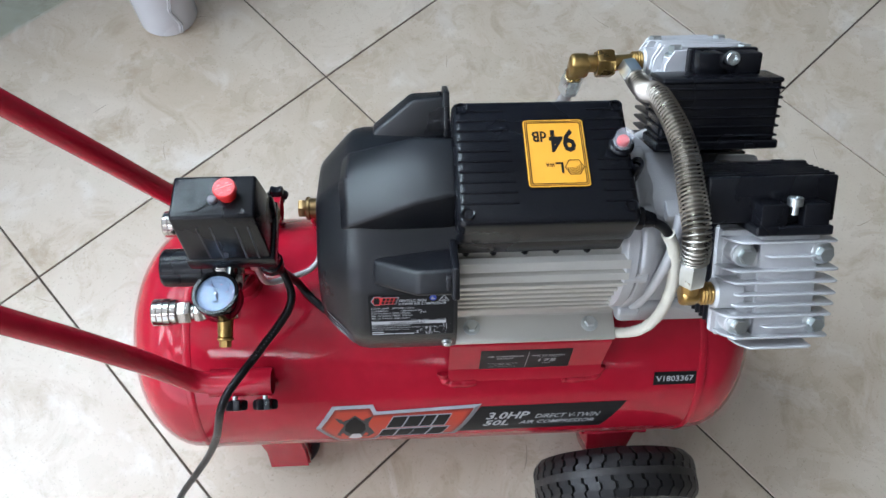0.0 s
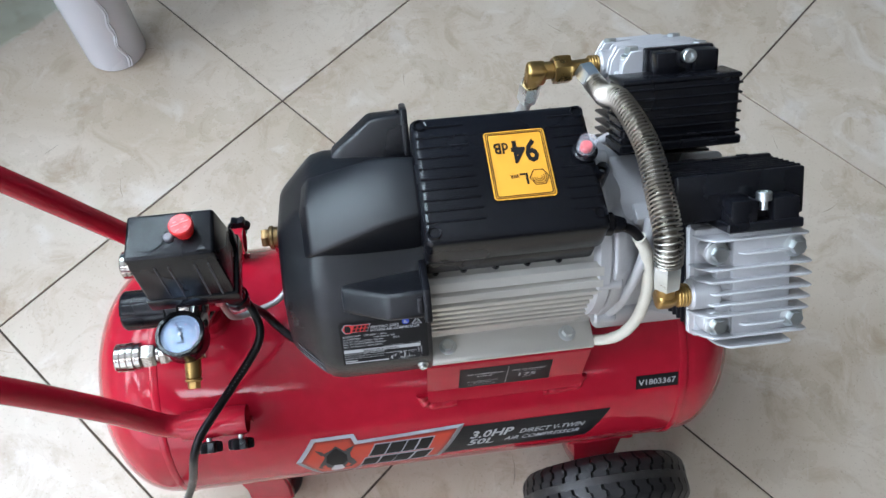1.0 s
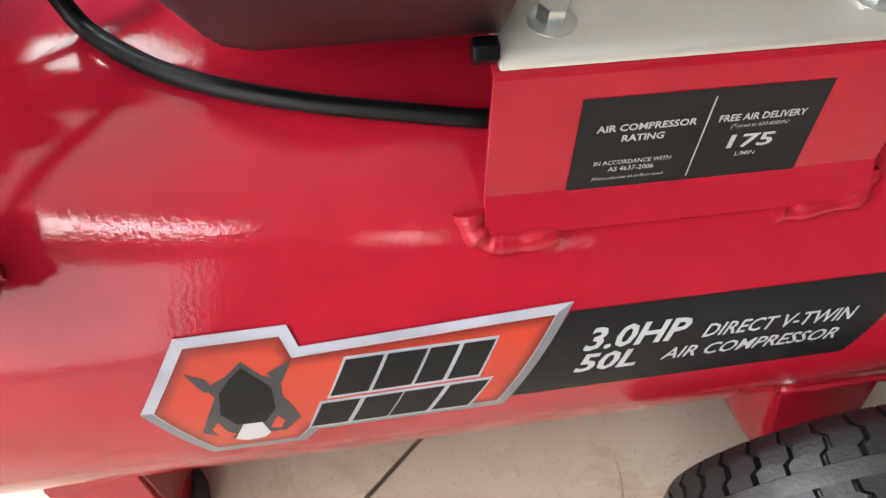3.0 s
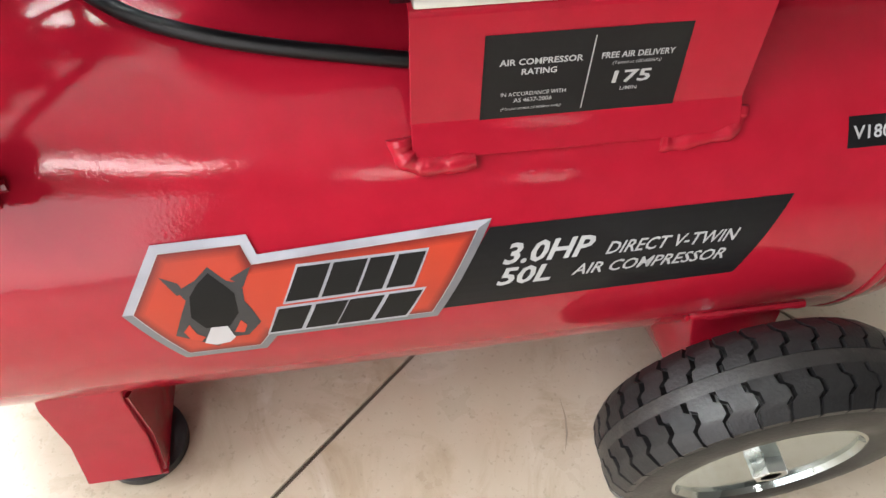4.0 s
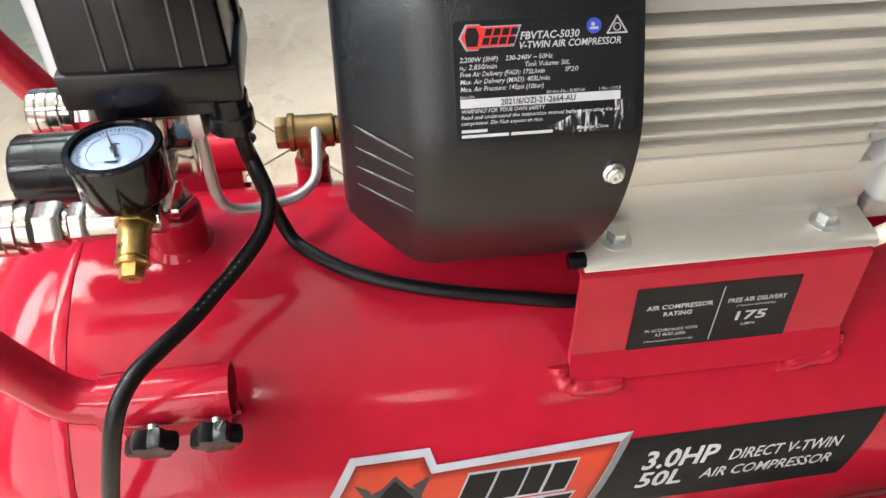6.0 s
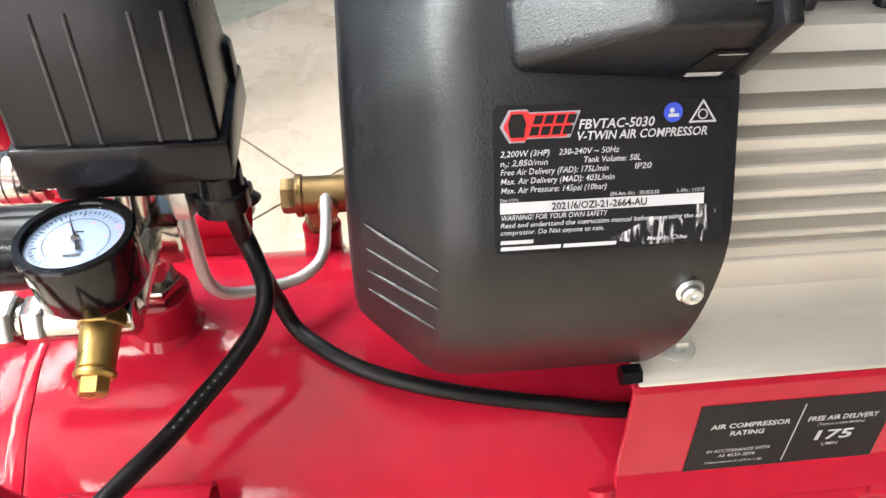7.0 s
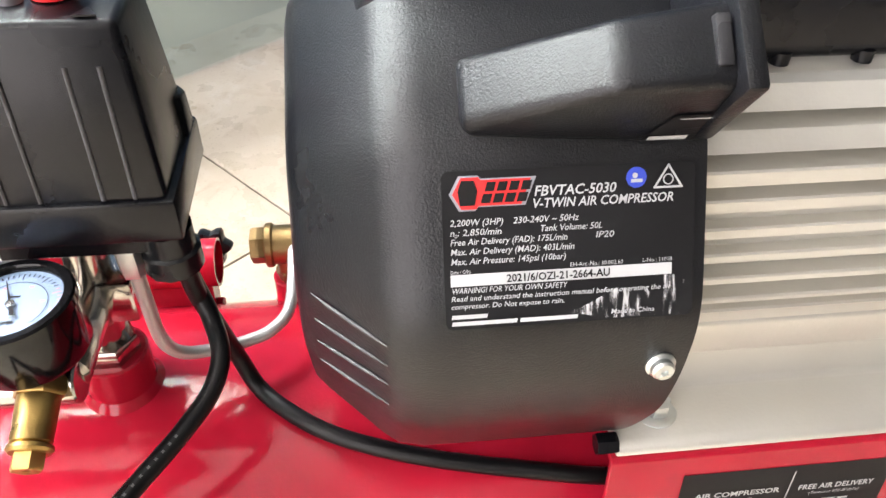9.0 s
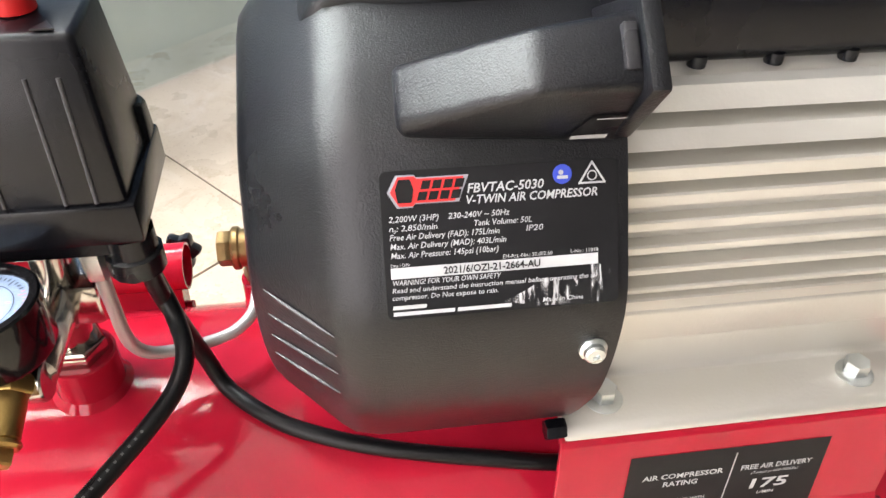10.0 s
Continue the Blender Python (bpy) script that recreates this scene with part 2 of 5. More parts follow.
def lathe(profile, seg=32, bm=None, m=None):
    """Turned solid about z from (radius, height) rows."""
    b = bmesh.new()
    rings = []
    for r, h in profile:
        if r < 1e-6:
            rings.append([b.verts.new((0, 0, h))])
        else:
            rings.append([b.verts.new((r * math.cos(2 * math.pi * i / seg), r * math.sin(2 * math.pi * i / seg), h)) for i in range(seg)])
    for p, q in zip(rings, rings[1:]):
        for i in range(seg):
            j = (i + 1) % seg
            f = [p[i % len(p)], p[j % len(p)], q[j % len(q)], q[i % len(q)]]
            f = [v for k, v in enumerate(f) if v not in f[:k]]
            if len(f) > 2:
                b.faces.new(f)
    for ring in (rings[0], rings[-1]):
        if len(ring) > 2:
            b.faces.new(ring)
    if m is not None:
        moved(b, m)
    return joined(bm, b)


def rod(a, b, r, seg=20, chamfer=0.0008, bm=None, r2=None):
    h, r2 = (Vector(b) - Vector(a)).length, r if r2 is None else r2
    return lathe([(r - chamfer, 0), (r, chamfer), (r2, h - chamfer), (r2 - chamfer, h)], seg, bm, axis_pose(a, b))


def hexnut(a, b, flats, bm=None):
    h, r = (Vector(b) - Vector(a)).length, flats / math.sqrt(3)
    bx = lathe([(r * 0.93, 0), (r, h * 0.14), (r, h * 0.86), (r * 0.93, h)], 6, None, axis_pose(a, b))
    return joined(bm, bx)


def smooth_path(pts, n=8):
    """Catmull-Rom through the points."""
    p = [Vector(q) for q in pts]
    p = [2 * p[0] - p[1]] + p + [2 * p[-1] - p[-2]]
    out = []
    for i in range(1, len(p) - 2):
        for k in range(n):
            t = k / n
            out.append(0.5 * (2 * p[i] + (p[i + 1] - p[i - 1]) * t + (2 * p[i - 1] - 5 * p[i] + 4 * p[i + 1] - p[i + 2]) * t * t
                              + (3 * p[i] - p[i - 1] - 3 * p[i + 1] + p[i + 2]) * t ** 3))
    return out + [p[-2]]


def frames_along(path):
    up, out = Vector((0, 0, 1)), []
    for i, q in enumerate(path):
        d = (path[min(i + 1, len(path) - 1)] - path[max(i - 1, 0)]).normalized()
        if i == 0:
            s = d.cross(up if abs(d.z) < 0.9 else Vector((1, 0, 0))).normalized()
        else:
            s = (s - d * s.dot(d)).normalized()
        out.append((q, s, d.cross(s)))
    return out


def sweep(path, r, seg=14, bm=None, closed_ends=True, wobble=0.0):
    b, rings = bmesh.new(), []
    for k, (q, s, u) in enumerate(frames_along(path)):
        rr = (r(k / (len(path) - 1)) if callable(r) else r) * (1 + wobble * noise.noise((k * 0.7, 1.3, 0)))
        rings.append([b.verts.new(q + rr * (math.cos(2 * math.pi * i / seg) * s + math.sin(2 * math.pi * i / seg) * u)) for i in range(seg)])
    for p, q in zip(rings, rings[1:]):
        for i in range(seg):
            j = (i + 1) % seg
            b.faces.new((p[i], p[j], q[j], q[i]))
    if closed_ends:
        b.faces.new(rings[0]), b.faces.new(rings[-1])
    return joined(bm, b)


def coil(path, r, wire, pitch, bm=None):
    """A wire wound round a path."""
    fr = frames_along(path)
    length = [0.0]
    for p, q in zip(path, path[1:]):
        length.append(length[-1] + (q - p).length)
    pts, n = [], int(length[-1] / pitch * 12)
    for k in range(n + 1):
        s = length[-1] * k / n
        i = min(max(j for j in range(len(length)) if length[j] <= s + 1e-9), len(path) - 2)
        f = (s - length[i]) / (length[i + 1] - length[i])
        c, a, b = (fr[i][j].lerp(fr[i + 1][j], f) for j in range(3))
        w = 2 * math.pi * k / 12
        pts.append(c + (r(k / n) if callable(r) else r) * (math.cos(w) * a + math.sin(w) * b))
    return sweep(pts, wire, 4, bm)


def prism(poly, h, m=None, w=0.0, seg=2, bm=None):
    """Polygon in x, y extruded by h along z."""
    b = bmesh.new()
    f = b.faces.new([b.verts.new((x, y, 0)) for x, y in poly])
    top = bmesh.ops.extrude_face_region(b, geom=[f])
    bmesh.ops.translate(b, vec=(0, 0, h), verts=[v for v in top["geom"] if isinstance(v, bmesh.types.BMVert)])
    bmesh.ops.recalc_face_normals(b, faces=b.faces)
    bevel(b, w, seg)
    if m is not None:
        moved(b, m)
    return joined(bm, b)


def hull(pts, w=0.0, seg=2, bm=None):
    b = bmesh.new()
    for p in pts:
        b.verts.new(p)
    got = bmesh.ops.convex_hull(b, input=b.verts)
    bmesh.ops.delete(b, geom=[v for v in got["geom_interior"] if isinstance(v, bmesh.types.BMVert)], context="VERTS")
    bmesh.ops.dissolve_limit(b, angle_limit=radians(3), verts=b.verts, edges=b.edges)
    bevel(b, w, seg)
    return joined(bm, b)


def patch(poly, where, cuts=0):
    """A flat sticker shape with its (u, v) corners laid on a surface; cuts: strips across v, for round surfaces."""
    b = bmesh.new()
    b.faces.new([b.verts.new((u, v, 0)) for u, v in poly])
    lo, hi = min(v for _, v in poly), max(v for _, v in poly)
    for k in range(1, cuts):
        bmesh.ops.bisect_plane(b, geom=b.verts[:] + b.edges[:] + b.faces[:], plane_co=(0, lo + (hi - lo) * k / cuts, 0), plane_no=(0, 1, 0))
    for v in b.verts:
        v.co = where(v.co.x, v.co.y)
    return b


def lettering(body, u, v, width, height, where, slant=0.0, bold=0.0, cuts=0, bm=None, flip=False):
    """Flat letters of a cap height, from (u, v) over a width, laid on a surface."""
    c = bpy.data.curves.new("letters", "FONT")
    c.body, c.size, c.shear, c.offset, c.resolution_u = body, 1.0, 0.0, bold, 2
    ob = new("letters", c)
    bpy.context.view_layer.update()
    me = bpy.data.meshes.new_from_object(ob.evaluated_get(bpy.context.evaluated_depsgraph_get()))
    b = bmesh.new()
    b.from_mesh(me)
    bpy.data.objects.remove(ob), bpy.data.curves.remove(c), bpy.data.meshes.remove(me)
    x0, x1 = min(q.co.x for q in b.verts), max(q.co.x for q in b.verts)
    sx, sy = width / (x1 - x0), height / 0.69
    for q in b.verts:
        x, y = (q.co.x - x0) * sx, q.co.y * sy
        if flip:
            x, y = width - x, height - y
        q.co = (u + x + slant * y, v + y, 0)
    for k in range(1, cuts):
        bmesh.ops.bisect_plane(b, geom=b.verts[:] + b.edges[:] + b.faces[:], plane_co=(0, v + height * k / cuts, 0), plane_no=(0, 1, 0))
    for q in b.verts:
        q.co = where(q.co.x, q.co.y)
    return joined(bm, b)


def bar(u, v, w, h, where, slant=0.0, bm=None):
    return joined(bm, patch([(u, v), (u + w, v), (u + w + slant * h, v + h), (u + slant * h, v + h)], where))


def flat(o, u, v, lift):
    o, u, v = Vector(o), Vector(u).normalized(), Vector(v).normalized()
    n = u.cross(v)
    return lambda a, b: o + a * u + b * v + lift * n

# ---------------------------------------------------------------- the room


def slab(name, x0, x1, y0, y1, z0, z1, mat, kind="structure", label="", category=""):
    ob = part(name, box(x0, x1, y0, y1, z0, z1), mat, None, "", 0)
    ob.matrix_world = TILE
    return tagged(ob, label, category, "", kind)


X0, X1, Y0, Y1, TOP = -0.475, 6.60, -3.00, 3.20, 2.85
floor = slab("floor", X0 - 0.12, X1 + 0.12, Y0 - 0.12, Y1 + 0.12, -0.12, -0.003, GROUT, "structure", "beige polished porcelain floor tiles with dark dirty joints", "floor")
ground = slab("ground", -400, 400, -400, 400, -0.30, -0.14, GROUND, "structure", "grey paving outside the shop", "ground")
slab("wall_east", X1, X1 + 0.12, Y0 - 0.12, Y1 + 0.12, -0.003, TOP, WALL, "structure", "plain painted plaster wall", "wall")
slab("wall_north", X0, X1, Y1, Y1 + 0.12, -0.003, TOP, WALL, "structure", "plain painted plaster wall", "wall")
slab("wall_south_side", 2.50, X1, Y0 - 0.12, Y0, -0.003, TOP, WALL, "structure", "plain painted plaster wall beside a doorway", "wall")
slab("wall_south_end", X0, 0.05, Y0 - 0.12, Y0, -0.003, TOP, WALL, "structure", "plain painted plaster wall beside a doorway", "wall")
slab("wall_south_head", 0.05, 2.50, Y0 - 0.12, Y0, 2.40, TOP, WALL, "structure", "plain painted plaster lintel over a doorway", "wall")
slab("ceiling", X0 - 0.12, X1 + 0.12, Y0 - 0.12, Y1 + 0.12, TOP, TOP + 0.12, CEIL, "structure", "pale painted ceiling", "ceiling")

# frameless glass front, clamped in a head rail, on the floor
window = thing("window_1", "greenish frameless glass shop front standing on the tiles", "window", "", "structure")
window.matrix_world = TILE
for k in range(5):
    y = Y0 + 0.01 + k * 1.24
    p = part("pane", box(X0 - 0.012, X0, y, y + 1.225, -0.001, 2.72, 0.0012, 1), PANE, window)
    p.visible_shadow = False
part("head_rail", box(X0 - 0.035, X0 + 0.025, Y0, Y1, 2.70, TOP, 0.002, 1), FRAME_ALU, window, "grey anodised head rail")

# unseen ceiling panels, added and sized to put streak highlights on the tank
def streak_panel(x, y, h, w):
    t = thing("streak_lamp", "unseen lit ceiling panel, added for the streak highlights on the tank", "ceiling lamp", "ceiling panel lamps")
    t.matrix_world = TILE @ pose(x, y, TOP - 0.002)
    for x0, x1, y0, y1 in ((-h - 0.025, h + 0.025, -w - 0.025, -w), (-h - 0.025, h + 0.025, w, w + 0.025), (-h - 0.025, -h, -w, w), (h, h + 0.025, -w, w)):
        part("lamp_frame", box(x0, x1, y0, y1, -0.045, 0, 0.003, 1), CEIL, t, "white sheet-metal frame")
    part("diffuser", box(-h + 0.001, h - 0.001, -w + 0.001, w - 0.001, -0.036, -0.030, 0.001, 1), TUBE_LIGHT, t, "lit white diffuser")


for lx, lh, lw in ((-0.02, 0.42, 0.145), (1.45, 0.60, 0.120), (3.50, 0.28, 0.055), (5.60, 0.32, 0.050)):
    streak_panel(lx, -2.46, lh, lw)

# a roll of stretch film, wrapped in its own loose end
roll = thing("film_roll", "upright white roll of plastic film with a torn edge", "film roll")
roll.location = (-0.503, 0.722, 0)
prof = [(0.0525, 0.0), (0.0545, 0.003), (0.0545, 0.25), (0.0548, 0.497), (0.0535, 0.5), (0.039, 0.5), (0.038, 0.495), (0.038, 0.02), (0.0, 0.02)]
part("wound_film", lathe(prof, 64), FILM, roll, "tightly wound white film")
part("core", lathe([(0.0375, 0.001), (0.0375, 0.506), (0.034, 0.506), (0.034, 0.022)], 48), material("cardboard_core", (0.35, 0.25, 0.15), 0.8), roll, "brown cardboard core")
rb = bmesh.new()
strip = []
for k in range(60):
    z = 0.004 + 0.49 * k / 59
    a = radians(-58 + 9 * noise.noise((k * 0.21, 0, 0)))
    w = radians(4 + 3 * noise.noise((k * 0.37, 5, 0)))
    r = 0.0552 + 0.0022 * abs(noise.noise((k * 0.5, 2, 0)))
    strip.append([rb.verts.new(((r + q) * math.cos(a + s * w), (r + q) * math.sin(a + s * w), z)) for s, q in ((-1, -0.001), (-0.4, 0.0018), (0.2, 0.0002), (0.5, 0.003), (1, -0.001))])
for p, q in zip(strip, strip[1:]):
    for i in range(4):
        rb.faces.new((p[i], p[i + 1], q[i + 1], q[i]))
part("loose_edge", rb, FILM, roll, "crumpled torn edge of the film")

# ---------------------------------------------------------------- the compressor
comp = thing("air_compressor", "red 50 litre V-twin air compressor with black cowl, standing on tiles", "air compressor")
R, ZT = 0.143, 0.21
ALONG_X = axis_pose((0, 0, ZT), (1, 0, ZT))


def on_tank(lift):
    def where(u, deg):
        a = radians(deg)
        return Vector((u, -(R + lift) * math.cos(a), ZT + (R + lift) * math.sin(a)))
    return where


def add(name, bm, mat, label="", parent=None, angle=32):
    return part(name, bm, mat, parent or comp, label, angle)


# tank: a rolled shell, two dished ends let in at the seams
L0, L1, DOME = -0.298, 0.279, 0.080
shell = [(R - 0.003, L0)] + [(R, L0 + 0.002), (R, -0.1), (R, 0.1), (R, L1 - 0.002), (R - 0.003, L1)]
tank = add("tank", lathe(shell, 128, None, ALONG_X), RED, "glossy red enamelled steel tank shell")
for side, x in ((-1, L0), (1, L1)):
    rows = []
    for k in range(15):
        a = math.pi / 2 * k / 14
        rows.append(((R - 0.0012) * math.cos(a) ** 0.90 if k < 14 else 0.0, x + side * (0.012 + DOME * math.sin(a))))
    rows = [(R - 0.0012, x - side * 0.004)] + rows
    add("tank_end", lathe(rows, 96, None, ALONG_X), RED, "dished red tank end", tank, 50)
    bead = [(R - 0.002, x - 0.0055), (R + 0.0006, x - 0.004), (R + 0.0017, x), (R + 0.0006, x + 0.004), (R - 0.002, x + 0.0055)]
    bb = lathe(bead, 160, None, ALONG_X)
    for v in bb.verts:
        n = noise.noise(v.co * 90)
        v.co.x += 0.0006 * n
    add("weld_bead", bb, RED, "painted weld bead", tank)

# drain bung and rear-end bung
add("drain_bung", hexnut((0.0, 0, ZT - R + 0.002), (0.0, 0, ZT - R - 0.012), 0.020), ZINC, "", tank)

# feet at the handle end
for side in (1, -1):
    # folded plate: flange on the tank, leg, outward toe
    prof = [(-0.118, 0.140), (-0.1235, 0.125), (-0.127, 0.070), (-0.141, 0.030), (-0.1435, 0.031), (-0.130, 0.072), (-0.1265, 0.128), (-0.121, 0.142)]
    leg = prism([(y * side, z) for y, z in prof], 0.053, Matrix(((0, 0, 1, -0.256), (1, 0, 0, 0), (0, 1, 0, 0), (0, 0, 0, 1))), 0.0006, 1)
    bracket = add("foot_bracket", leg, RED, "folded red steel foot bracket")
    web = prism([(y * side, z) for y, z in ((-0.124, 0.128), (-0.126, 0.070), (-0.139, 0.030), (-0.060, 0.016), (-0.060, 0.085), (-0.10, 0.108))], 0.003,
                Matrix(((0, 0, 1, -0.2035), (1, 0, 0, 0), (0, 1, 0, 0), (0, 0, 0, 1))))
    add("foot_web", web, RED, "", bracket)
    add("foot_floor", box(-0.256, -0.203, min(side * -0.137, side * -0.06), max(side * -0.137, side * -0.06), 0.014, 0.017, 0.0005, 1), RED, "", bracket)
    add("rubber_foot", lathe([(0.030, 0), (0.034, 0.002), (0.034, 0.011), (0.027, 0.0138), (0, 0.0138)], 40, None, pose(-0.2255, side * -0.105, 0)), FOOT_RUBBER, "round black rubber foot", bracket)
    wb = sweep(smooth_path([(-0.262, side * -0.112, 0.1205), (-0.25, side * -0.1185, 0.1300), (-0.225, side * -0.1185, 0.1300), (-0.2, side * -0.113, 0.1225)], 6), 0.0032, 8, None, True, 0.5)
    add("weld_bead", wb, RED, "", bracket)

# wheel brackets and wheels
WX, WR, WY = 0.213, 0.106, -0.193


def tread_block(side):
    """One zigzag lug of the tyre at the top of the wheel, in the wheel's own axes (z up, y along the axle)."""
    pts = []
    for y, off in ((0.0048, 0.0), (0.0105, 0.0003), (0.0130, 0.0044), (0.0190, 0.0048), (0.0222, 0.0008), (0.0300, 0.0004)):
        pts.append((y * side, off))
    b = bmesh.new()
    rows = []
    for k, (y, off) in enumerate(pts):
        drop = (0.0, 0.0, 0.0003, 0.0012, 0.0022, 0.0090)[k]
        lo, hi = WR - 0.0062 - drop, WR - drop
        w = 0.0080
        rows.append([b.verts.new((x + off, y, math.sqrt(max(0, r * r)))) for x, r in ((-w, lo), (-w + 0.0006, hi), (w - 0.0006, hi), (w, lo))])
    for p, q in zip(rows, rows[1:]):
        for i in range(3):
            b.faces.new((p[i], p[i + 1], q[i + 1], q[i]))
    b.faces.new(rows[0]), b.faces.new(rows[-1])
    return finish(b, RUBBER, "tread_block", 40)


BLOCKS = {s: tread_block(s) for s in (-1, 1)}
TURN_Y = Matrix(((1, 0, 0, 0), (0, 0, 1, 0), (0, -1, 0, 0), (0, 0, 0, 1)))      # lathe axis to -y... y


def wheel(side):
    hub = new("wheel")
    hub.parent = comp
    hub.location = (WX, side * abs(WY), WR)
    tagged(hub, "small wheel with black rubber tyre and plated steel rim")
    tyre = [(0.060, -0.022), (0.0625, -0.029), (0.070, -0.0325), (0.080, -0.0330), (0.090, -0.0312), (0.0965, -0.0275), (0.0995, -0.0225), (0.1000, -0.012), (0.1000, 0.012), (0.0995, 0.0225), (0.0965, 0.0275), (0.090, 0.0312), (0.080, 0.0330), (0.070, 0.0325), (0.0625, 0.029), (0.060, 0.022)]
    part("tyre", lathe(tyre, 96, None, TURN_Y), RUBBER, hub, "worn dusty black rubber tyre", 40)
    part("tread_rib", lathe([(0.0990, -0.0049), (WR - 0.0005, -0.0047), (WR - 0.0001, 0.0), (WR - 0.0005, 0.0047), (0.0990, 0.0049)], 96, None, TURN_Y), DUSTY, hub, "dusty centre rib of the tyre", 40)
    n = 36
    for k in range(n):
        for s in (-1, 1):
            o = new("tread_block", BLOCKS[s])
            o.parent = hub
            o.rotation_euler = (0, 2 * math.pi * (k + (0.5 if s > 0 else 0)) / n, 0)
    out = side
    rim = [(0.0600, 0.0265), (0.0625, 0.0305), (0.0650, 0.0300), (0.0640, 0.0275), (0.0585, 0.0190), (0.0560, 0.0030), (0.0520, -0.0050), (0.0400, -0.0075), (0.0340, -0.0020), (0.0250, 0.0010), (0.0210, 0.0110), (0.0205, 0.0240), (0.0165, 0.0260), (0.0, 0.0260)]
    part("rim", lathe([(r, out * h) for r, h in rim], 64, None, TURN_Y), RIM_ZINC, hub, "bright zinc-plated pressed rim")
    part("rim_back", lathe([(r, -out * h) for r, h in ((0.0600, 0.0265), (0.0640, 0.0290), (0.0560, 0.0160), (0.0450, 0.0110), (0, 0.0110))], 48, None, TURN_Y), ZINC, hub)
    for k in range(4):
        a = math.pi / 2 * k + 0.5
        c = Vector((0.041 * math.cos(a), out * -0.0080, 0.041 * math.sin(a)))
        part("rim_bolt", hexnut(c, c + Vector((0, out * 0.006, 0)), 0.010), ZINC, hub)
    part("axle_nut", hexnut((0, out * 0.025, 0), (0, out * 0.036, 0), 0.022), ZINC, hub, "large plated axle nut")
    return hub


for side in (-1, 1):
    ys = lambda y: y * -side
    br = hull([(0.152, ys(-0.095), 0.150), (0.172, ys(-0.1320), 0.171), (0.238, ys(-0.1320), 0.171), (0.181, ys(-0.1570), 0.098), (0.230, ys(-0.1570), 0.098), (0.173, ys(-0.138), 0.098),
               (0.172, ys(-0.090), 0.080), (0.230, ys(-0.090), 0.080), (0.238, ys(-0.090), 0.140)], 0.0012, 2)
    bracket = add("wheel_bracket", br, RED, "red steel wheel bracket welded under the tank")
    wb = sweep(smooth_path([(0.163, ys(-0.1375), 0.1735), (0.175, ys(-0.1400), 0.1760), (0.20, ys(-0.1400), 0.1760), (0.245, ys(-0.138), 0.1735)], 8), 0.0030, 8, None, True, 0.6)
    add("weld_bead", wb, RED, "", bracket)
    add("axle", rod((WX, ys(-0.10), WR), (WX, ys(-0.229), WR), 0.008), ZINC, "", bracket)
    add("spacer", rod((WX, ys(-0.150), WR), (WX, ys(-0.172), WR), 0.011), ZINC, "", bracket)
    wheel(side)

# handle: one bent tube in two clamped sockets
HY, TUBE_R = 0.100, 0.0117


def handle_side(s):
    return [(-0.215, s * 0.104, 0.344), (-0.262, s * 0.104, 0.344), (-0.283, s * 0.102, 0.349), (-0.300, s * 0.099, 0.371), (-0.318, s * 0.097, 0.404),
            (-0.356, s * 0.0965, 0.475), (-0.391, s * 0.097, 0.536), (-0.50, s * 0.097, 0.728), (-0.575, s * 0.097, 0.860)]


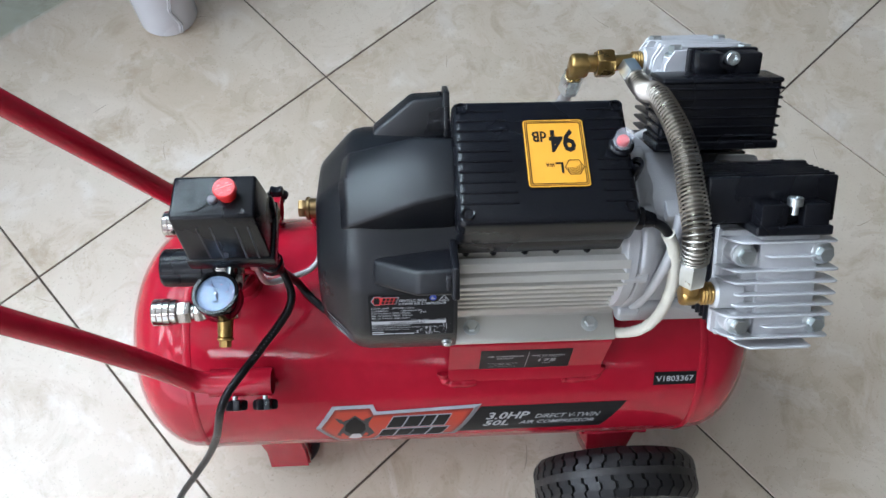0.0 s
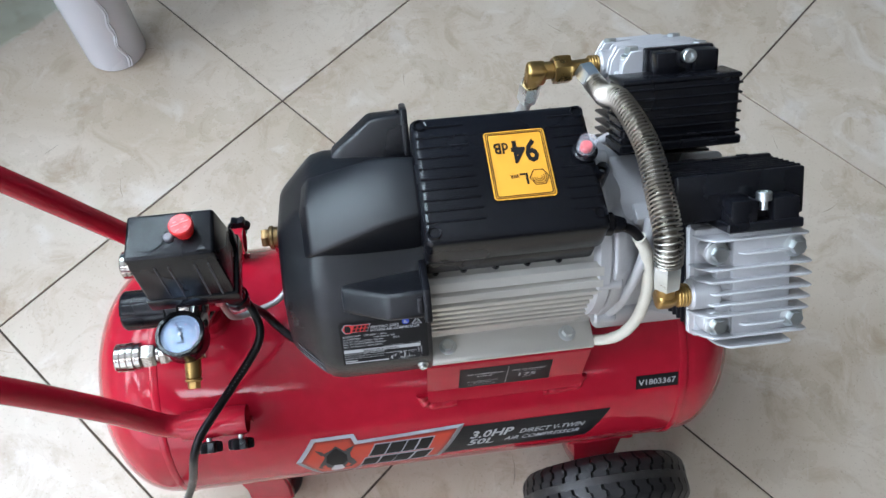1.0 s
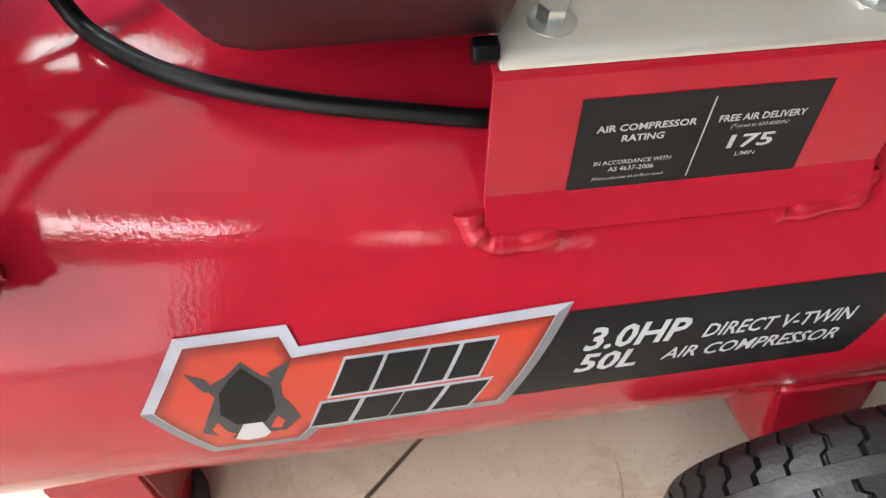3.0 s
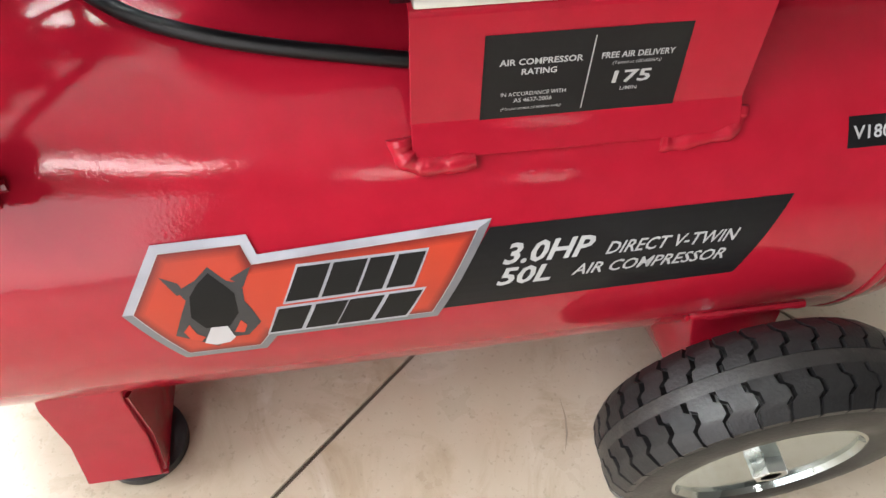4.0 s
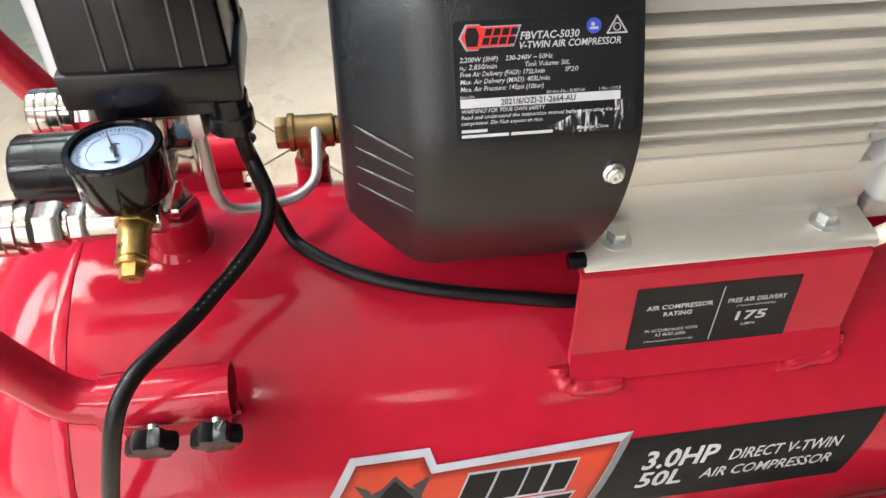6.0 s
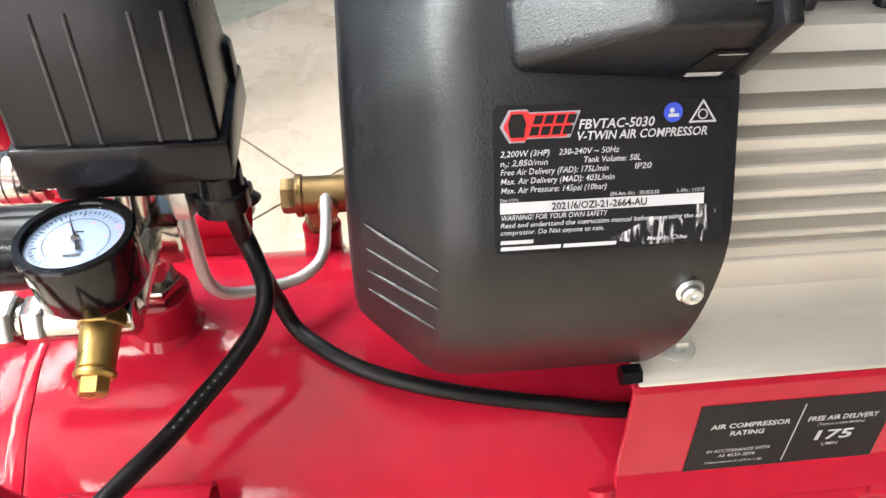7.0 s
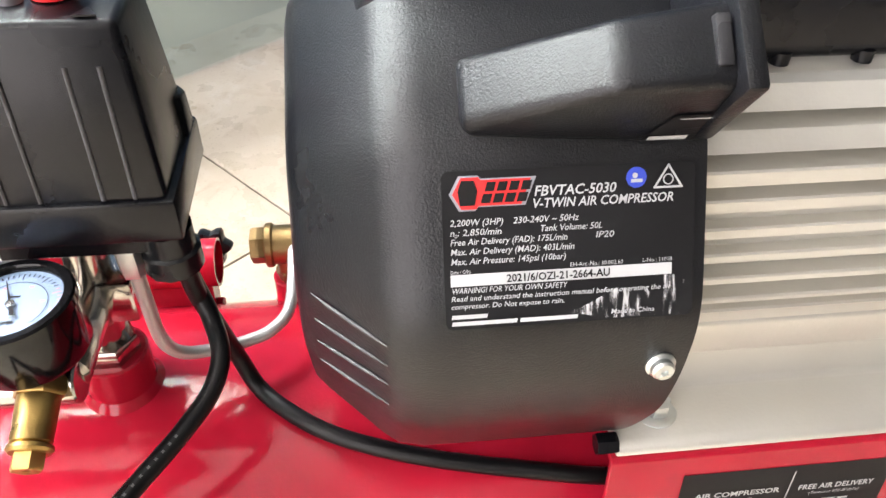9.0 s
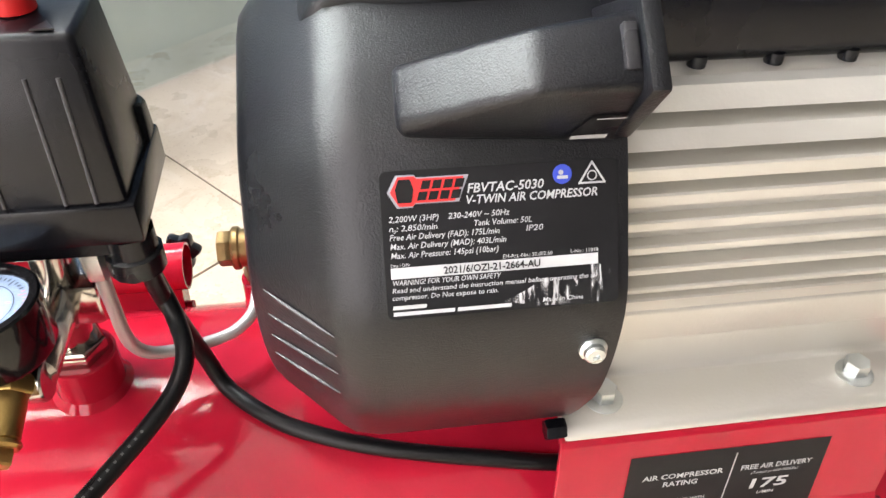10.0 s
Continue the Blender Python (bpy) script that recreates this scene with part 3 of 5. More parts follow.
hp = handle_side(-1) + [(-0.598, -0.090, 0.900), (-0.605, -0.07, 0.912), (-0.606, 0, 0.914), (-0.605, 0.07, 0.912), (-0.598, 0.090, 0.900)] + handle_side(1)[::-1]
handle = add("handle", sweep(smooth_path(hp, 8), TUBE_R, 24), RED, "bent red tubular steel handle")
for s in (-1, 1):
    c0, c1 = (-0.266, s * 0.104, 0.344), (-0.2005, s * 0.104, 0.344)
    sock = lathe([(0.0118, 0.006), (0.0118, 0), (0.0152, 0), (0.0152, 0.0655), (0.0135, 0.0655), (0.0135, 0.050), (0, 0.050)], 36, None, axis_pose(c0, c1))
    so = add("handle_socket", sock, RED, "short red socket tube welded to the tank")
    add("socket_web", hull([(-0.262, s * 0.094, 0.335), (-0.205, s * 0.094, 0.335), (-0.262, s * 0.110, 0.330), (-0.205, s * 0.110, 0.330),
                            (-0.262, s * 0.090, 0.315), (-0.205, s * 0.090, 0.315), (-0.262, s * 0.104, 0.302), (-0.205, s * 0.104, 0.302)]), RED, "", so)
    add("weld_bead", sweep(smooth_path([(-0.266, s * 0.097, 0.3150), (-0.235, s * 0.1005, 0.3130), (-0.201, s * 0.097, 0.3150)], 6), 0.0034, 8, None, True, 0.5), RED, "", so)
    for kx in (-0.2405, -0.2085):
        d = Vector((0, s * 0.96, -0.28)).normalized()
        a = Vector((kx, s * 0.104, 0.344)) + d * 0.014
        kn = lathe([(0.0045, 0), (0.0045, 0.004), (0.0065, 0.005)], 16, None, axis_pose(a, a + d))
        b = bmesh.new()
        n = 36
        rings = []
        for rr, h in ((0.62, 0.0045), (0.93, 0.0055), (1, 0.008), (1, 0.0135), (0.9, 0.0155), (0.45, 0.016)):
            rings.append([b.verts.new(((0.0115 + 0.0018 * math.cos(6 * 2 * math.pi * i / n)) * rr * math.cos(2 * math.pi * i / n),
                                       (0.0115 + 0.0018 * math.cos(6 * 2 * math.pi * i / n)) * rr * math.sin(2 * math.pi * i / n), h)) for i in range(n)])
        for p, q in zip(rings, rings[1:]):
            for i in range(n):
                j = (i + 1) % n
                b.faces.new((p[i], p[j], q[j], q[i]))
        b.faces.new(rings[0]), b.faces.new(rings[-1])
        moved(b, axis_pose(a, a + d))
        add("knob", b, BLACK, "black lobed plastic clamp knob", so)
        add("knob_stud", lathe([(0.003, -0.012), (0.003, 0.006)], 12, None, axis_pose(a, a + d)), ZINC, "", so)

# motor saddle welded on the tank
SF = ((-0.0938, 0.3275), (-0.0865, 0.3845))
saddle = bmesh.new()
for s in (1, -1):
    pr = [(s * y, z) for y, z in ((-0.1040, 0.3122), (-0.0952, 0.3258), SF[0], SF[1], (-0.0845, 0.3868), (0.0, 0.3868), (0.0, 0.3838), (-0.0840, 0.3838), (-0.0912, 0.3262), (-0.0928, 0.3238), (-0.1018, 0.3102))]
    prism(pr, 0.1715, Matrix(((0, 0, 1, -0.0115), (1, 0, 0, 0), (0, 1, 0, 0), (0, 0, 0, 1))), 0.0004, 1, saddle)
saddle_ob = add("motor_saddle", saddle, RED, "folded red steel motor saddle")
for x0, x1, lump in ((-0.017, 0.020, 1.0), (0.118, 0.158, 0.8)):
    for s in (-1, 1):
        ends = [(x0, s * 0.0940, 0.3190), (x0 + 0.001, s * 0.0985, 0.3130), (x0 + 0.007, s * 0.1020, 0.3085), ((x0 + x1) / 2, s * 0.1030, 0.3075), (x1, s * 0.1025, 0.3085)] if x0 < 0 else [(x0, s * 0.1020, 0.3075), (x0 + 0.006, s * 0.1030, 0.3070), ((x0 + x1) / 2, s * 0.1025, 0.3085), (x1 - 0.003, s * 0.1010, 0.3100), (x1 + 0.003, s * 0.0955, 0.3150), (x1 + 0.004, s * 0.0925, 0.3200)]
        add("weld_bead", sweep(smooth_path(ends, 8), lambda t: lump * (0.0066 - 0.0008 * t + 0.0006 * math.sin(23 * t)), 12, None, True, 0.15), RED, "lumpy painted weld", saddle_ob, 70)

# rating sticker on the saddle
face_v = Vector((0, SF[1][0] - SF[0][0], SF[1][1] - SF[0][1])).normalized()
plate = lambda lift: flat((0.0225, SF[0][0] - face_v.y * 0.0035, SF[0][1] - face_v.z * 0.0035), (1, 0, 0), face_v, lift)
add("rating_sticker", patch([(0, 0), (0.0995, 0), (0.0985, 0.0500), (0.0, 0.0500)], plate(0.0004)), BLACK_PRINT, "black rating sticker with white print", saddle_ob, 0)
rp = lettering("AIR COMPRESSOR", 0.0075, 0.0335, 0.040, 0.0032, plate(0.0008), 0, 0.022)
rp = lettering("RATING", 0.0185, 0.0280, 0.017, 0.0032, plate(0.0008), 0, 0.022, 0, rp)
rp = lettering("IN ACCORDANCE WITH", 0.0095, 0.0160, 0.032, 0.0022, plate(0.0008), 0, 0.006, 0, rp)
rp = lettering("AS 4637-2006", 0.016, 0.0122, 0.019, 0.0024, plate(0.0008), 0, 0.006, 0, rp)
rp = lettering("(Measurement of airflow only)", 0.0100, 0.0078, 0.030, 0.0017, plate(0.0008), 0.15, -0.004, 0, rp)
rp = lettering("FREE AIR DELIVERY", 0.0565, 0.0335, 0.036, 0.0032, plate(0.0008), 0, 0.018, 0, rp)
rp = lettering("(Tested at 600-800kPa)", 0.0625, 0.0298, 0.024, 0.0018, plate(0.0008), 0.15, -0.004, 0, rp)
rp = lettering("175", 0.0640, 0.0192, 0.0190, 0.0066, plate(0.0008), 0.08, 0.022, 0, rp)
rp = lettering("L/MIN", 0.0690, 0.0145, 0.0085, 0.0022, plate(0.0008), 0, 0.006, 0, rp)
rp = bar(0.0505, 0.0055, 0.0006, 0.041, plate(0.0008), 0.03, rp)
add("white_lettering", rp, WHITE_PRINT, "", saddle_ob, 0)

# tank stickers
badge = [(-0.1655, 17.1), (-0.1433, 32.8), (-0.0970, 33.1), (-0.0934, 28.5), (0.0270, 31.1), (-0.0024, 5.6), (-0.0917, 5.2), (-0.0989, 0.7), (-0.1426, 0.7)]


def shrunk(poly, f, du=0.0, dv=0.0):
    cu, cv = sum(u for u, _ in poly) / len(poly), sum(v for _, v in poly) / len(poly)
    return [(cu + (u - cu) * f + du, cv + (v - cv) * f + dv) for u, v in poly]


def inset(poly, d):
    """Polygon moved inwards by d metres, in (metres, degrees on the tank)."""
    k = math.pi / 180 * R
    p = [Vector((u, v * k)) for u, v in poly]
    area2 = sum(a.x * b.y - b.x * a.y for a, b in zip(p, p[1:] + p[:1]))
    out = []
    for i in range(len(p)):
        a, b, c = p[i - 1], p[i], p[(i + 1) % len(p)]
        n1, n2 = (b - a).normalized(), (c - b).normalized()
        n1, n2 = Vector((-n1.y, n1.x)), Vector((-n2.y, n2.x))
        m = (n1 + n2) / max(0.35, 1 + n1.dot(n2))
        q = b + m * d * (1 if area2 > 0 else -1)
        out.append((q.x, q.y / k))
    return out


band = [(-0.004, 7.9), (0.1716, 8.8), (0.1962, 29.5), (0.026, 29.0)]
add("band_sticker", patch(band, on_tank(0.0004), 10), BLACK_PRINT, "black slanted sticker band with white lettering", tank, 0)
bl = lettering("3.0HP", 0.0330, 19.6, 0.0480, 5.0, on_tank(0.0009), 0.0009, 0.025, 4)
bl = lettering("50L", 0.0300, 13.7, 0.0300, 4.6, on_tank(0.0009), 0.0009, 0.025, 4, bl)
bl = lettering("DIRECT V-TWIN", 0.0905, 19.3, 0.0745, 3.1, on_tank(0.0009), 0.0010, 0.012, 3, bl)
bl = lettering("AIR COMPRESSOR", 0.0725, 14.3, 0.0890, 3.0, on_tank(0.0009), 0.0010, 0.012, 3, bl)
add("white_lettering", bl, WHITE_PRINT, "", tank, 0)
# printed bevel: pale upper edges, grey lower edges round an orange field that darkens to its rim
SILVER_DARK = material("grey_silver_vinyl", (0.15, 0.155, 0.17), 0.4, 0.0, 0.22, 26, 300, 0.02)
SILVER_PALE = material("pale_silver_vinyl", (0.36, 0.37, 0.42), 0.4, 0.0, 0.18, 26, 300, 0.02)
add("badge_sticker", patch(badge, on_tank(0.0008), 16), SILVER_PRINT, "silver-edged orange badge sticker with a plain dark emblem", tank, 0)
rim_in = inset(badge, 0.0046)
for k in range(len(badge)):
    j = (k + 1) % len(badge)
    du, dv = badge[j][0] - badge[k][0], (badge[j][1] - badge[k][1]) * math.pi / 180 * R
    tone = SILVER_PALE if du > abs(dv) * 0.3 or (k == 0) else SILVER_DARK
    add("badge_edge", patch([badge[k], badge[j], rim_in[j], rim_in[k]], on_tank(0.0010), 12), tone, "", tank, 0)
add("badge_line", patch(inset(badge, 0.0045), on_tank(0.0012), 16), WHITE_PRINT, "", tank, 0)
for k in range(6):
    f = k / 5
    tone = material("orange_vinyl_print", (0.17 + 0.27 * f, 0.010 + 0.026 * f, 0.006 + 0.006 * f), 0.4, 0, 0.10, 30, 300, 0.02)
    add("badge_field", patch(inset(badge, 0.0050 + 0.0010 * k), on_tank(0.0013 + 0.0001 * k), 16), tone, "", tank, 0)


def on_badge(x, y):
    """Badge drawing units (to the right and down, along the sticker's own slant) to (metres, degrees)."""
    return (-0.1433 + 0.0002168 * (x - 80) - 0.0000658 * (y - 92), 32.8 - 0.01459 * (x - 80) - 0.12227 * (y - 92))


def badge_shape(name, pts, mat, lift):
    add(name, patch([on_badge(x, y) for x, y in pts], on_tank(lift), 10), mat, "", tank, 0)


DARK_GREY_PRINT = material("dark_grey_print", (0.030, 0.031, 0.034), 0.45)
EMBLEM_WHITE = material("emblem_white_print", (0.50, 0.50, 0.52), 0.42)
EMBLEM_RED = material("emblem_red_print", (0.50, 0.040, 0.012), 0.42)
# plain blocks where the maker's name and emblem stand
badge_shape("badge_emblem", [(140, 172), (160, 160), (178, 150), (205, 123), (248, 148), (283, 152), (292, 188), (312, 208), (334, 237), (308, 272), (272, 276), (236, 304), (190, 288), (137, 272), (150, 222), (160, 190)], DARK_GREY_PRINT, 0.0020)
badge_shape("emblem_field", [(168, 182), (184, 156), (207, 134), (244, 156), (268, 172), (280, 214), (262, 246), (206, 252), (172, 226)], INK, 0.0022)
badge_shape("emblem_edge", [(100, 146), (142, 156), (160, 176), (140, 180)], DARK_GREY_PRINT, 0.0020)
badge_shape("emblem_edge", [(255, 144), (300, 119), (287, 160)], DARK_GREY_PRINT, 0.0020)
badge_shape("emblem_bar", [(156, 262), (168, 244), (186, 268), (206, 276), (196, 288), (172, 282)], EMBLEM_RED, 0.0022)
badge_shape("emblem_bar", [(274, 262), (286, 232), (302, 244), (296, 264)], EMBLEM_RED, 0.0022)
badge_shape("emblem_block", [(218, 250), (256, 246), (276, 276), (264, 290), (232, 298), (204, 292)], EMBLEM_WHITE, 0.0024)
for top, low, cols in ((((406, 117), (704, 77)), ((386, 189), (688, 146)), ((0.0, 0.25), (0.275, 0.535), (0.555, 0.745), (0.775, 0.985))),
                       (((372, 206), (716, 157)), ((358, 266), (690, 222)), ((0.0, 0.225), (0.255, 0.475), (0.485, 0.725), (0.755, 0.99)))):
    at = lambda row, f, g=0.0: (row[0][0] + (row[1][0] - row[0][0]) * f, row[0][1] + (row[1][1] - row[0][1]) * f + g)
    for f0, f1 in cols:
        badge_shape("badge_outline", [at(top, f0 - 0.014, -5), at(top, f1 + 0.020, -5), at(low, f1 + 0.018, 6), at(low, f0 - 0.018, 6)], SILVER_PALE, 0.0020)
        badge_shape("badge_bar", [at(top, f0), at(top, f1), at(low, f1), at(low, f0)], INK, 0.0023)
add("serial_sticker", patch([(0.2235, 38.4), (0.2728, 38.4), (0.2725, 45.3), (0.2235, 45.3)], on_tank(0.0005), 4), BLACK_PRINT, "small black serial number sticker", tank, 0)
add("white_lettering", lettering("V1803367", 0.2262, 40.4, 0.0435, 2.75, on_tank(0.0009), 0, 0.016, 3), WHITE_PRINT, "", tank, 0)

# ---------------------------------------------------------------- motor
MZ = 0.500
motor = new("motor")
motor.parent = comp
tagged(motor, "finned aluminium electric motor on flat feet")
MX0, MX1 = -0.012, 0.138
part("motor_body", lathe([(0.0735, MX0), (0.0735, MX1)], 64, None, axis_pose((0, 0, MZ), (1, 0, MZ))), EXTRUDED, motor, "plain aluminium motor body")
for s in (-1, 1):
    part("motor_flank", box(MX0, MX1 - 0.004, min(s * 0.03, s * 0.0712), max(s * 0.03, s * 0.0712), 0.450, 0.516, 0.003, 2), EXTRUDED, motor)
    for z, thick in ((0.5508, 0.0064), (0.5395, 0.0060), (0.5280, 0.0054), (0.5168, 0.0046), (0.5052, 0.0039), (0.4938, 0.0033), (0.4830, 0.0027), (0.4728, 0.0024), (0.4626, 0.0022)):
        # parallel plates, their tips cut to the round of the motor and flattened at the flank
        tip = lambda h: min(0.0788, math.sqrt(0.0838 ** 2 - (h - MZ) ** 2))
        fb = prism([(s * 0.0600, z - thick - 0.0006), (s * tip(z - thick), z - thick), (s * (tip(z) - 0.0002), z - 0.0007), (s * (tip(z) - 0.0009), z), (s * 0.0600, z + 0.0004)],
                   MX1 + 0.003 - MX0, Matrix(((0, 0, 1, MX0), (1, 0, 0, 0), (0, 1, 0, 0), (0, 0, 0, 1))))
        part("fin", fb, EXTRUDED, motor)
    rail = [(s * y, z) for y, z in ((-0.03, 0.458), (-0.0700, 0.4538), (-0.0722, 0.4518), (-0.0700, 0.4335), (-0.0675, 0.4315), (-0.055, 0.4315), (-0.03, 0.436))]
    part("bottom_rail", prism(rail, MX1 - 0.002 - MX0, Matrix(((0, 0, 1, MX0), (1, 0, 0, 0), (0, 1, 0, 0), (0, 0, 0, 1))), 0.001, 2), EXTRUDED, motor)
    foot = [(s * y, z) for y, z in ((-0.0640, 0.4330), (-0.0555, 0.3985), (-0.0570, 0.3948), (-0.0800, 0.3930), (-0.0840, 0.3905), (-0.0850, 0.3872), (-0.0800, 0.3870), (-0.04, 0.3870), (-0.042, 0.4330))]
    part("motor_foot", prism(foot, 0.172, Matrix(((0, 0, 1, -0.0095), (1, 0, 0, 0), (0, 1, 0, 0), (0, 0, 0, 1))), 0.0012, 2), EXTRUDED, motor, "flat aluminium motor foot")
    for bx in (0.012, 0.136):
        a = Vector((bx, s * 0.0675, 0.3925))
        part("foot_washer", lathe([(0.0085, 0), (0.0092, 0.0006), (0.0092, 0.0014), (0.0075, 0.0022)], 24, None, axis_pose(a, a + Vector((0, 0, 1)))), ZINC, motor)
        part("foot_bolt", hexnut(a + Vector((0, 0, 0.002)), a + Vector((0, 0, 0.0088)), 0.0102), ZINC, motor, "zinc-plated hex bolt")

# fan cowl
half = [(0, 0.5890), (-0.037, 0.5712), (-0.0640, 0.5600), (-0.0815, 0.5467), (-0.1092, 0.4978), (-0.1092, 0.472), (-0.1045, 0.4465), (-0.0910, 0.4185), (-0.0800, 0.3995), (-0.066, 0.3895), (0, 0.3885)]


def rounded(poly, r, n=4):
    out = []
    for i, p in enumerate(poly):
        a, b = Vector(poly[i - 1]) - Vector(p), Vector(poly[(i + 1) % len(poly)]) - Vector(p)
        d = min(r, a.length * 0.45, b.length * 0.45)
        p0, p1, p2 = Vector(p) + a.normalized() * d, Vector(p), Vector(p) + b.normalized() * d
        for k in range(n + 1):
            t = k / n
            out.append(((1 - t) ** 2 * p0 + 2 * t * (1 - t) * p1 + t * t * p2)[:])
    return out


COWL = rounded(half + [(-y, z) for y, z in half[-2:0:-1]], 0.011)
CZ = 0.466


def ring(bm, x, s):
    return [bm.verts.new((x, y * s, CZ + (z - CZ) * s)) for y, z in COWL]


cb = bmesh.new()
stations = [(-0.0095, 0.97), (-0.0098, 1.0), (-0.060, 1.0), (-0.090, 0.998), (-0.1000, 0.978), (-0.1055, 0.940), (-0.1270, 0.745), (-0.1310, 0.700), (-0.1325, 0.650), (-0.1330, 0.58), (-0.1325, 0.52), (-0.1285, 0.50), (-0.1285, 0.02)]
rings = [ring(cb, x, s) for x, s in stations]
for p, q in zip(rings, rings[1:]):
    for i in range(len(p)):
        j = (i + 1) % len(p)
        cb.faces.new((p[i], p[j], q[j], q[i]))
cb.faces.new(rings[0]), cb.faces.new(rings[-1])
cowl = add("fan_cowl", cb, BLACK_TEX, "grained black plastic fan cowl")
for k in range(9):
    y = -0.040 + 0.010 * k
    h = math.sqrt(max(0, 0.047 ** 2 - y * y))
    add("grille_bar", box(-0.1330, -0.1295, y - 0.0018, y + 0.0018, CZ - h - 0.004, CZ + h + 0.004, 0.0008, 1), BLACK_TEX, "", cowl)


def cowl_y(z, s):
    """Front surface of the cowl at height z for a section shrunk by s."""
    zz, best = CZ + (z - CZ) / s, -0.1
    for a, b in zip(half, half[1:]):
        if min(a[1], b[1]) <= zz <= max(a[1], b[1]):
            best = a[0] + (b[0] - a[0]) * ((zz - a[1]) / (b[1] - a[1]) if b[1] != a[1] else 0)
    return best * s


# cowl ridges, coloured paler for the light along their tops
for z0, z1 in ((0.4908, 0.4890), (0.4800, 0.4800), (0.4692, 0.4710), (0.4573, 0.4577)):
    pts = []
    for k in range(5):
        x = -0.1265 + 0.0225 * k / 4
        sc_ = 0.940 + (x + 0.1055) * 9.07
        z = z0 + (z1 - z0) * k / 4
        pts.append((x, cowl_y(z, min(0.985, sc_)) - 0.0002, z))
    add("ridge", sweep([Vector(p) for p in pts], lambda t: 0.0006 * min(1.0, 0.35 + 6 * min(t, 1 - t)), 8), PALE_RIDGE, "", cowl)

roof = [(-0.0105, 0, 0.6078), (-0.043, 0, 0.6062), (-0.103, 0, 0.5885), (-0.110, 0, 0.5755)]
for s in (-1, 1):
    roof += [(-0.1015, s * 0.0370, 0.5715), (-0.110, s * 0.036, 0.5580), (-0.0430, s * 0.032, 0.6015), (-0.0105, s * 0.027, 0.6050), (-0.0105, s * 0.040, 0.5690), (-0.042, s * 0.040, 0.5690)]
add("cowl_roof", hull(roof, 0.0050, 5), BLACK_TEX, "raised roof panel of the cowl", cowl)

# moulded clip housings on both shoulders
for s in (-1, 1):
    low = [(-0.0800, s * 0.0790, 0.5445), (-0.0813, s * 0.0806, 0.5506), (-0.0810, s * 0.0642, 0.5614), (-0.0800, s * 0.0560, 0.5560)]
    mid = [(-0.0445, s * 0.0820, 0.5440), (-0.0455, s * 0.1008, 0.5705), (-0.0438, s * 0.0839, 0.5814), (-0.0438, s * 0.0600, 0.5600)]
    end = [(-0.0125, s * 0.0845, 0.5430), (-0.0125, s * 0.1015, 0.5712), (-0.0125, s * 0.0845, 0.5862), (-0.0125, s * 0.0550, 0.5640)]
    hs = add("clip_housing", hull(low + mid + end, 0.0032, 4), BLACK_TEX, "moulded black clip housing", cowl)
    fl = [(-0.0165, s * 0.0865, 0.5455), (-0.0165, s * 0.1065, 0.5725), (-0.0165, s * 0.0860, 0.5905), (-0.0165, s * 0.050, 0.5710)]
    add("housing_flange", hull(fl + [(-0.0105, y, z) for _, y, z in fl], 0.0014, 2), BLACK_TEX, "", cowl)
    u, n = Vector((0.0008, s * -0.70, 0.714)).normalized(), Vector((0, s * 0.714, 0.70)).normalized()
    c = Vector((-0.0192, s * 0.0930, 0.5786))
    cl = hull([c + u * a + n * b + Vector((x, 0, 0)) for a in (-0.0066, 0.0066) for b in (-0.004, 0.0016) for x in (-0.0021, 0.0021)], 0.0008, 2)
    add("clip", cl, material("satin_clip", (0.018, 0.018, 0.020), 0.26) if s < 0 else BLACK, "grey spring clip", cowl)
    a = Vector((-0.0185, s * 0.1092, 0.4775))
    sc = lathe([(0.0046, -0.002), (0.0049, 0.0), (0.0049, 0.0010), (0.0037, 0.0018), (0.0037, 0.0036), (0.0030, 0.0044), (0.0013, 0.0045), (0.0011, 0.0034), (0, 0.0034)], 28, None, axis_pose(a, a + Vector((0, s, 0.12))))
    add("cowl_screw", sc, ZINC, "zinc-plated cowl screw", cowl)
    add("lower_screw", hexnut((-0.0195, s * 0.0835, 0.3965), (-0.0105, s * 0.0835, 0.3965), 0.0085), BLACK, "black hex screw under the cowl", cowl)

# data label on the cowl
A2, B2 = Vector((0, -0.0810, 0.5475)), Vector((0, -0.1105, 0.4955))       # line of the sloping flank
lv = (A2 - B2).normalized()
lab = lambda lift: flat((-0.0868, B2.y, B2.z), (1, 0, 0), lv, lift)


def round_rect(u0, v0, u1, v1, r, n=4):
    out = []
    for cu, cv, a0 in ((u1 - r, v1 - r, 0), (u0 + r, v1 - r, 90), (u0 + r, v0 + r, 180), (u1 - r, v0 + r, 270)):
        out += [(cu + r * math.cos(radians(a0 + 90 * k / n)), cv + r * math.sin(radians(a0 + 90 * k / n))) for k in range(n + 1)]
    return out


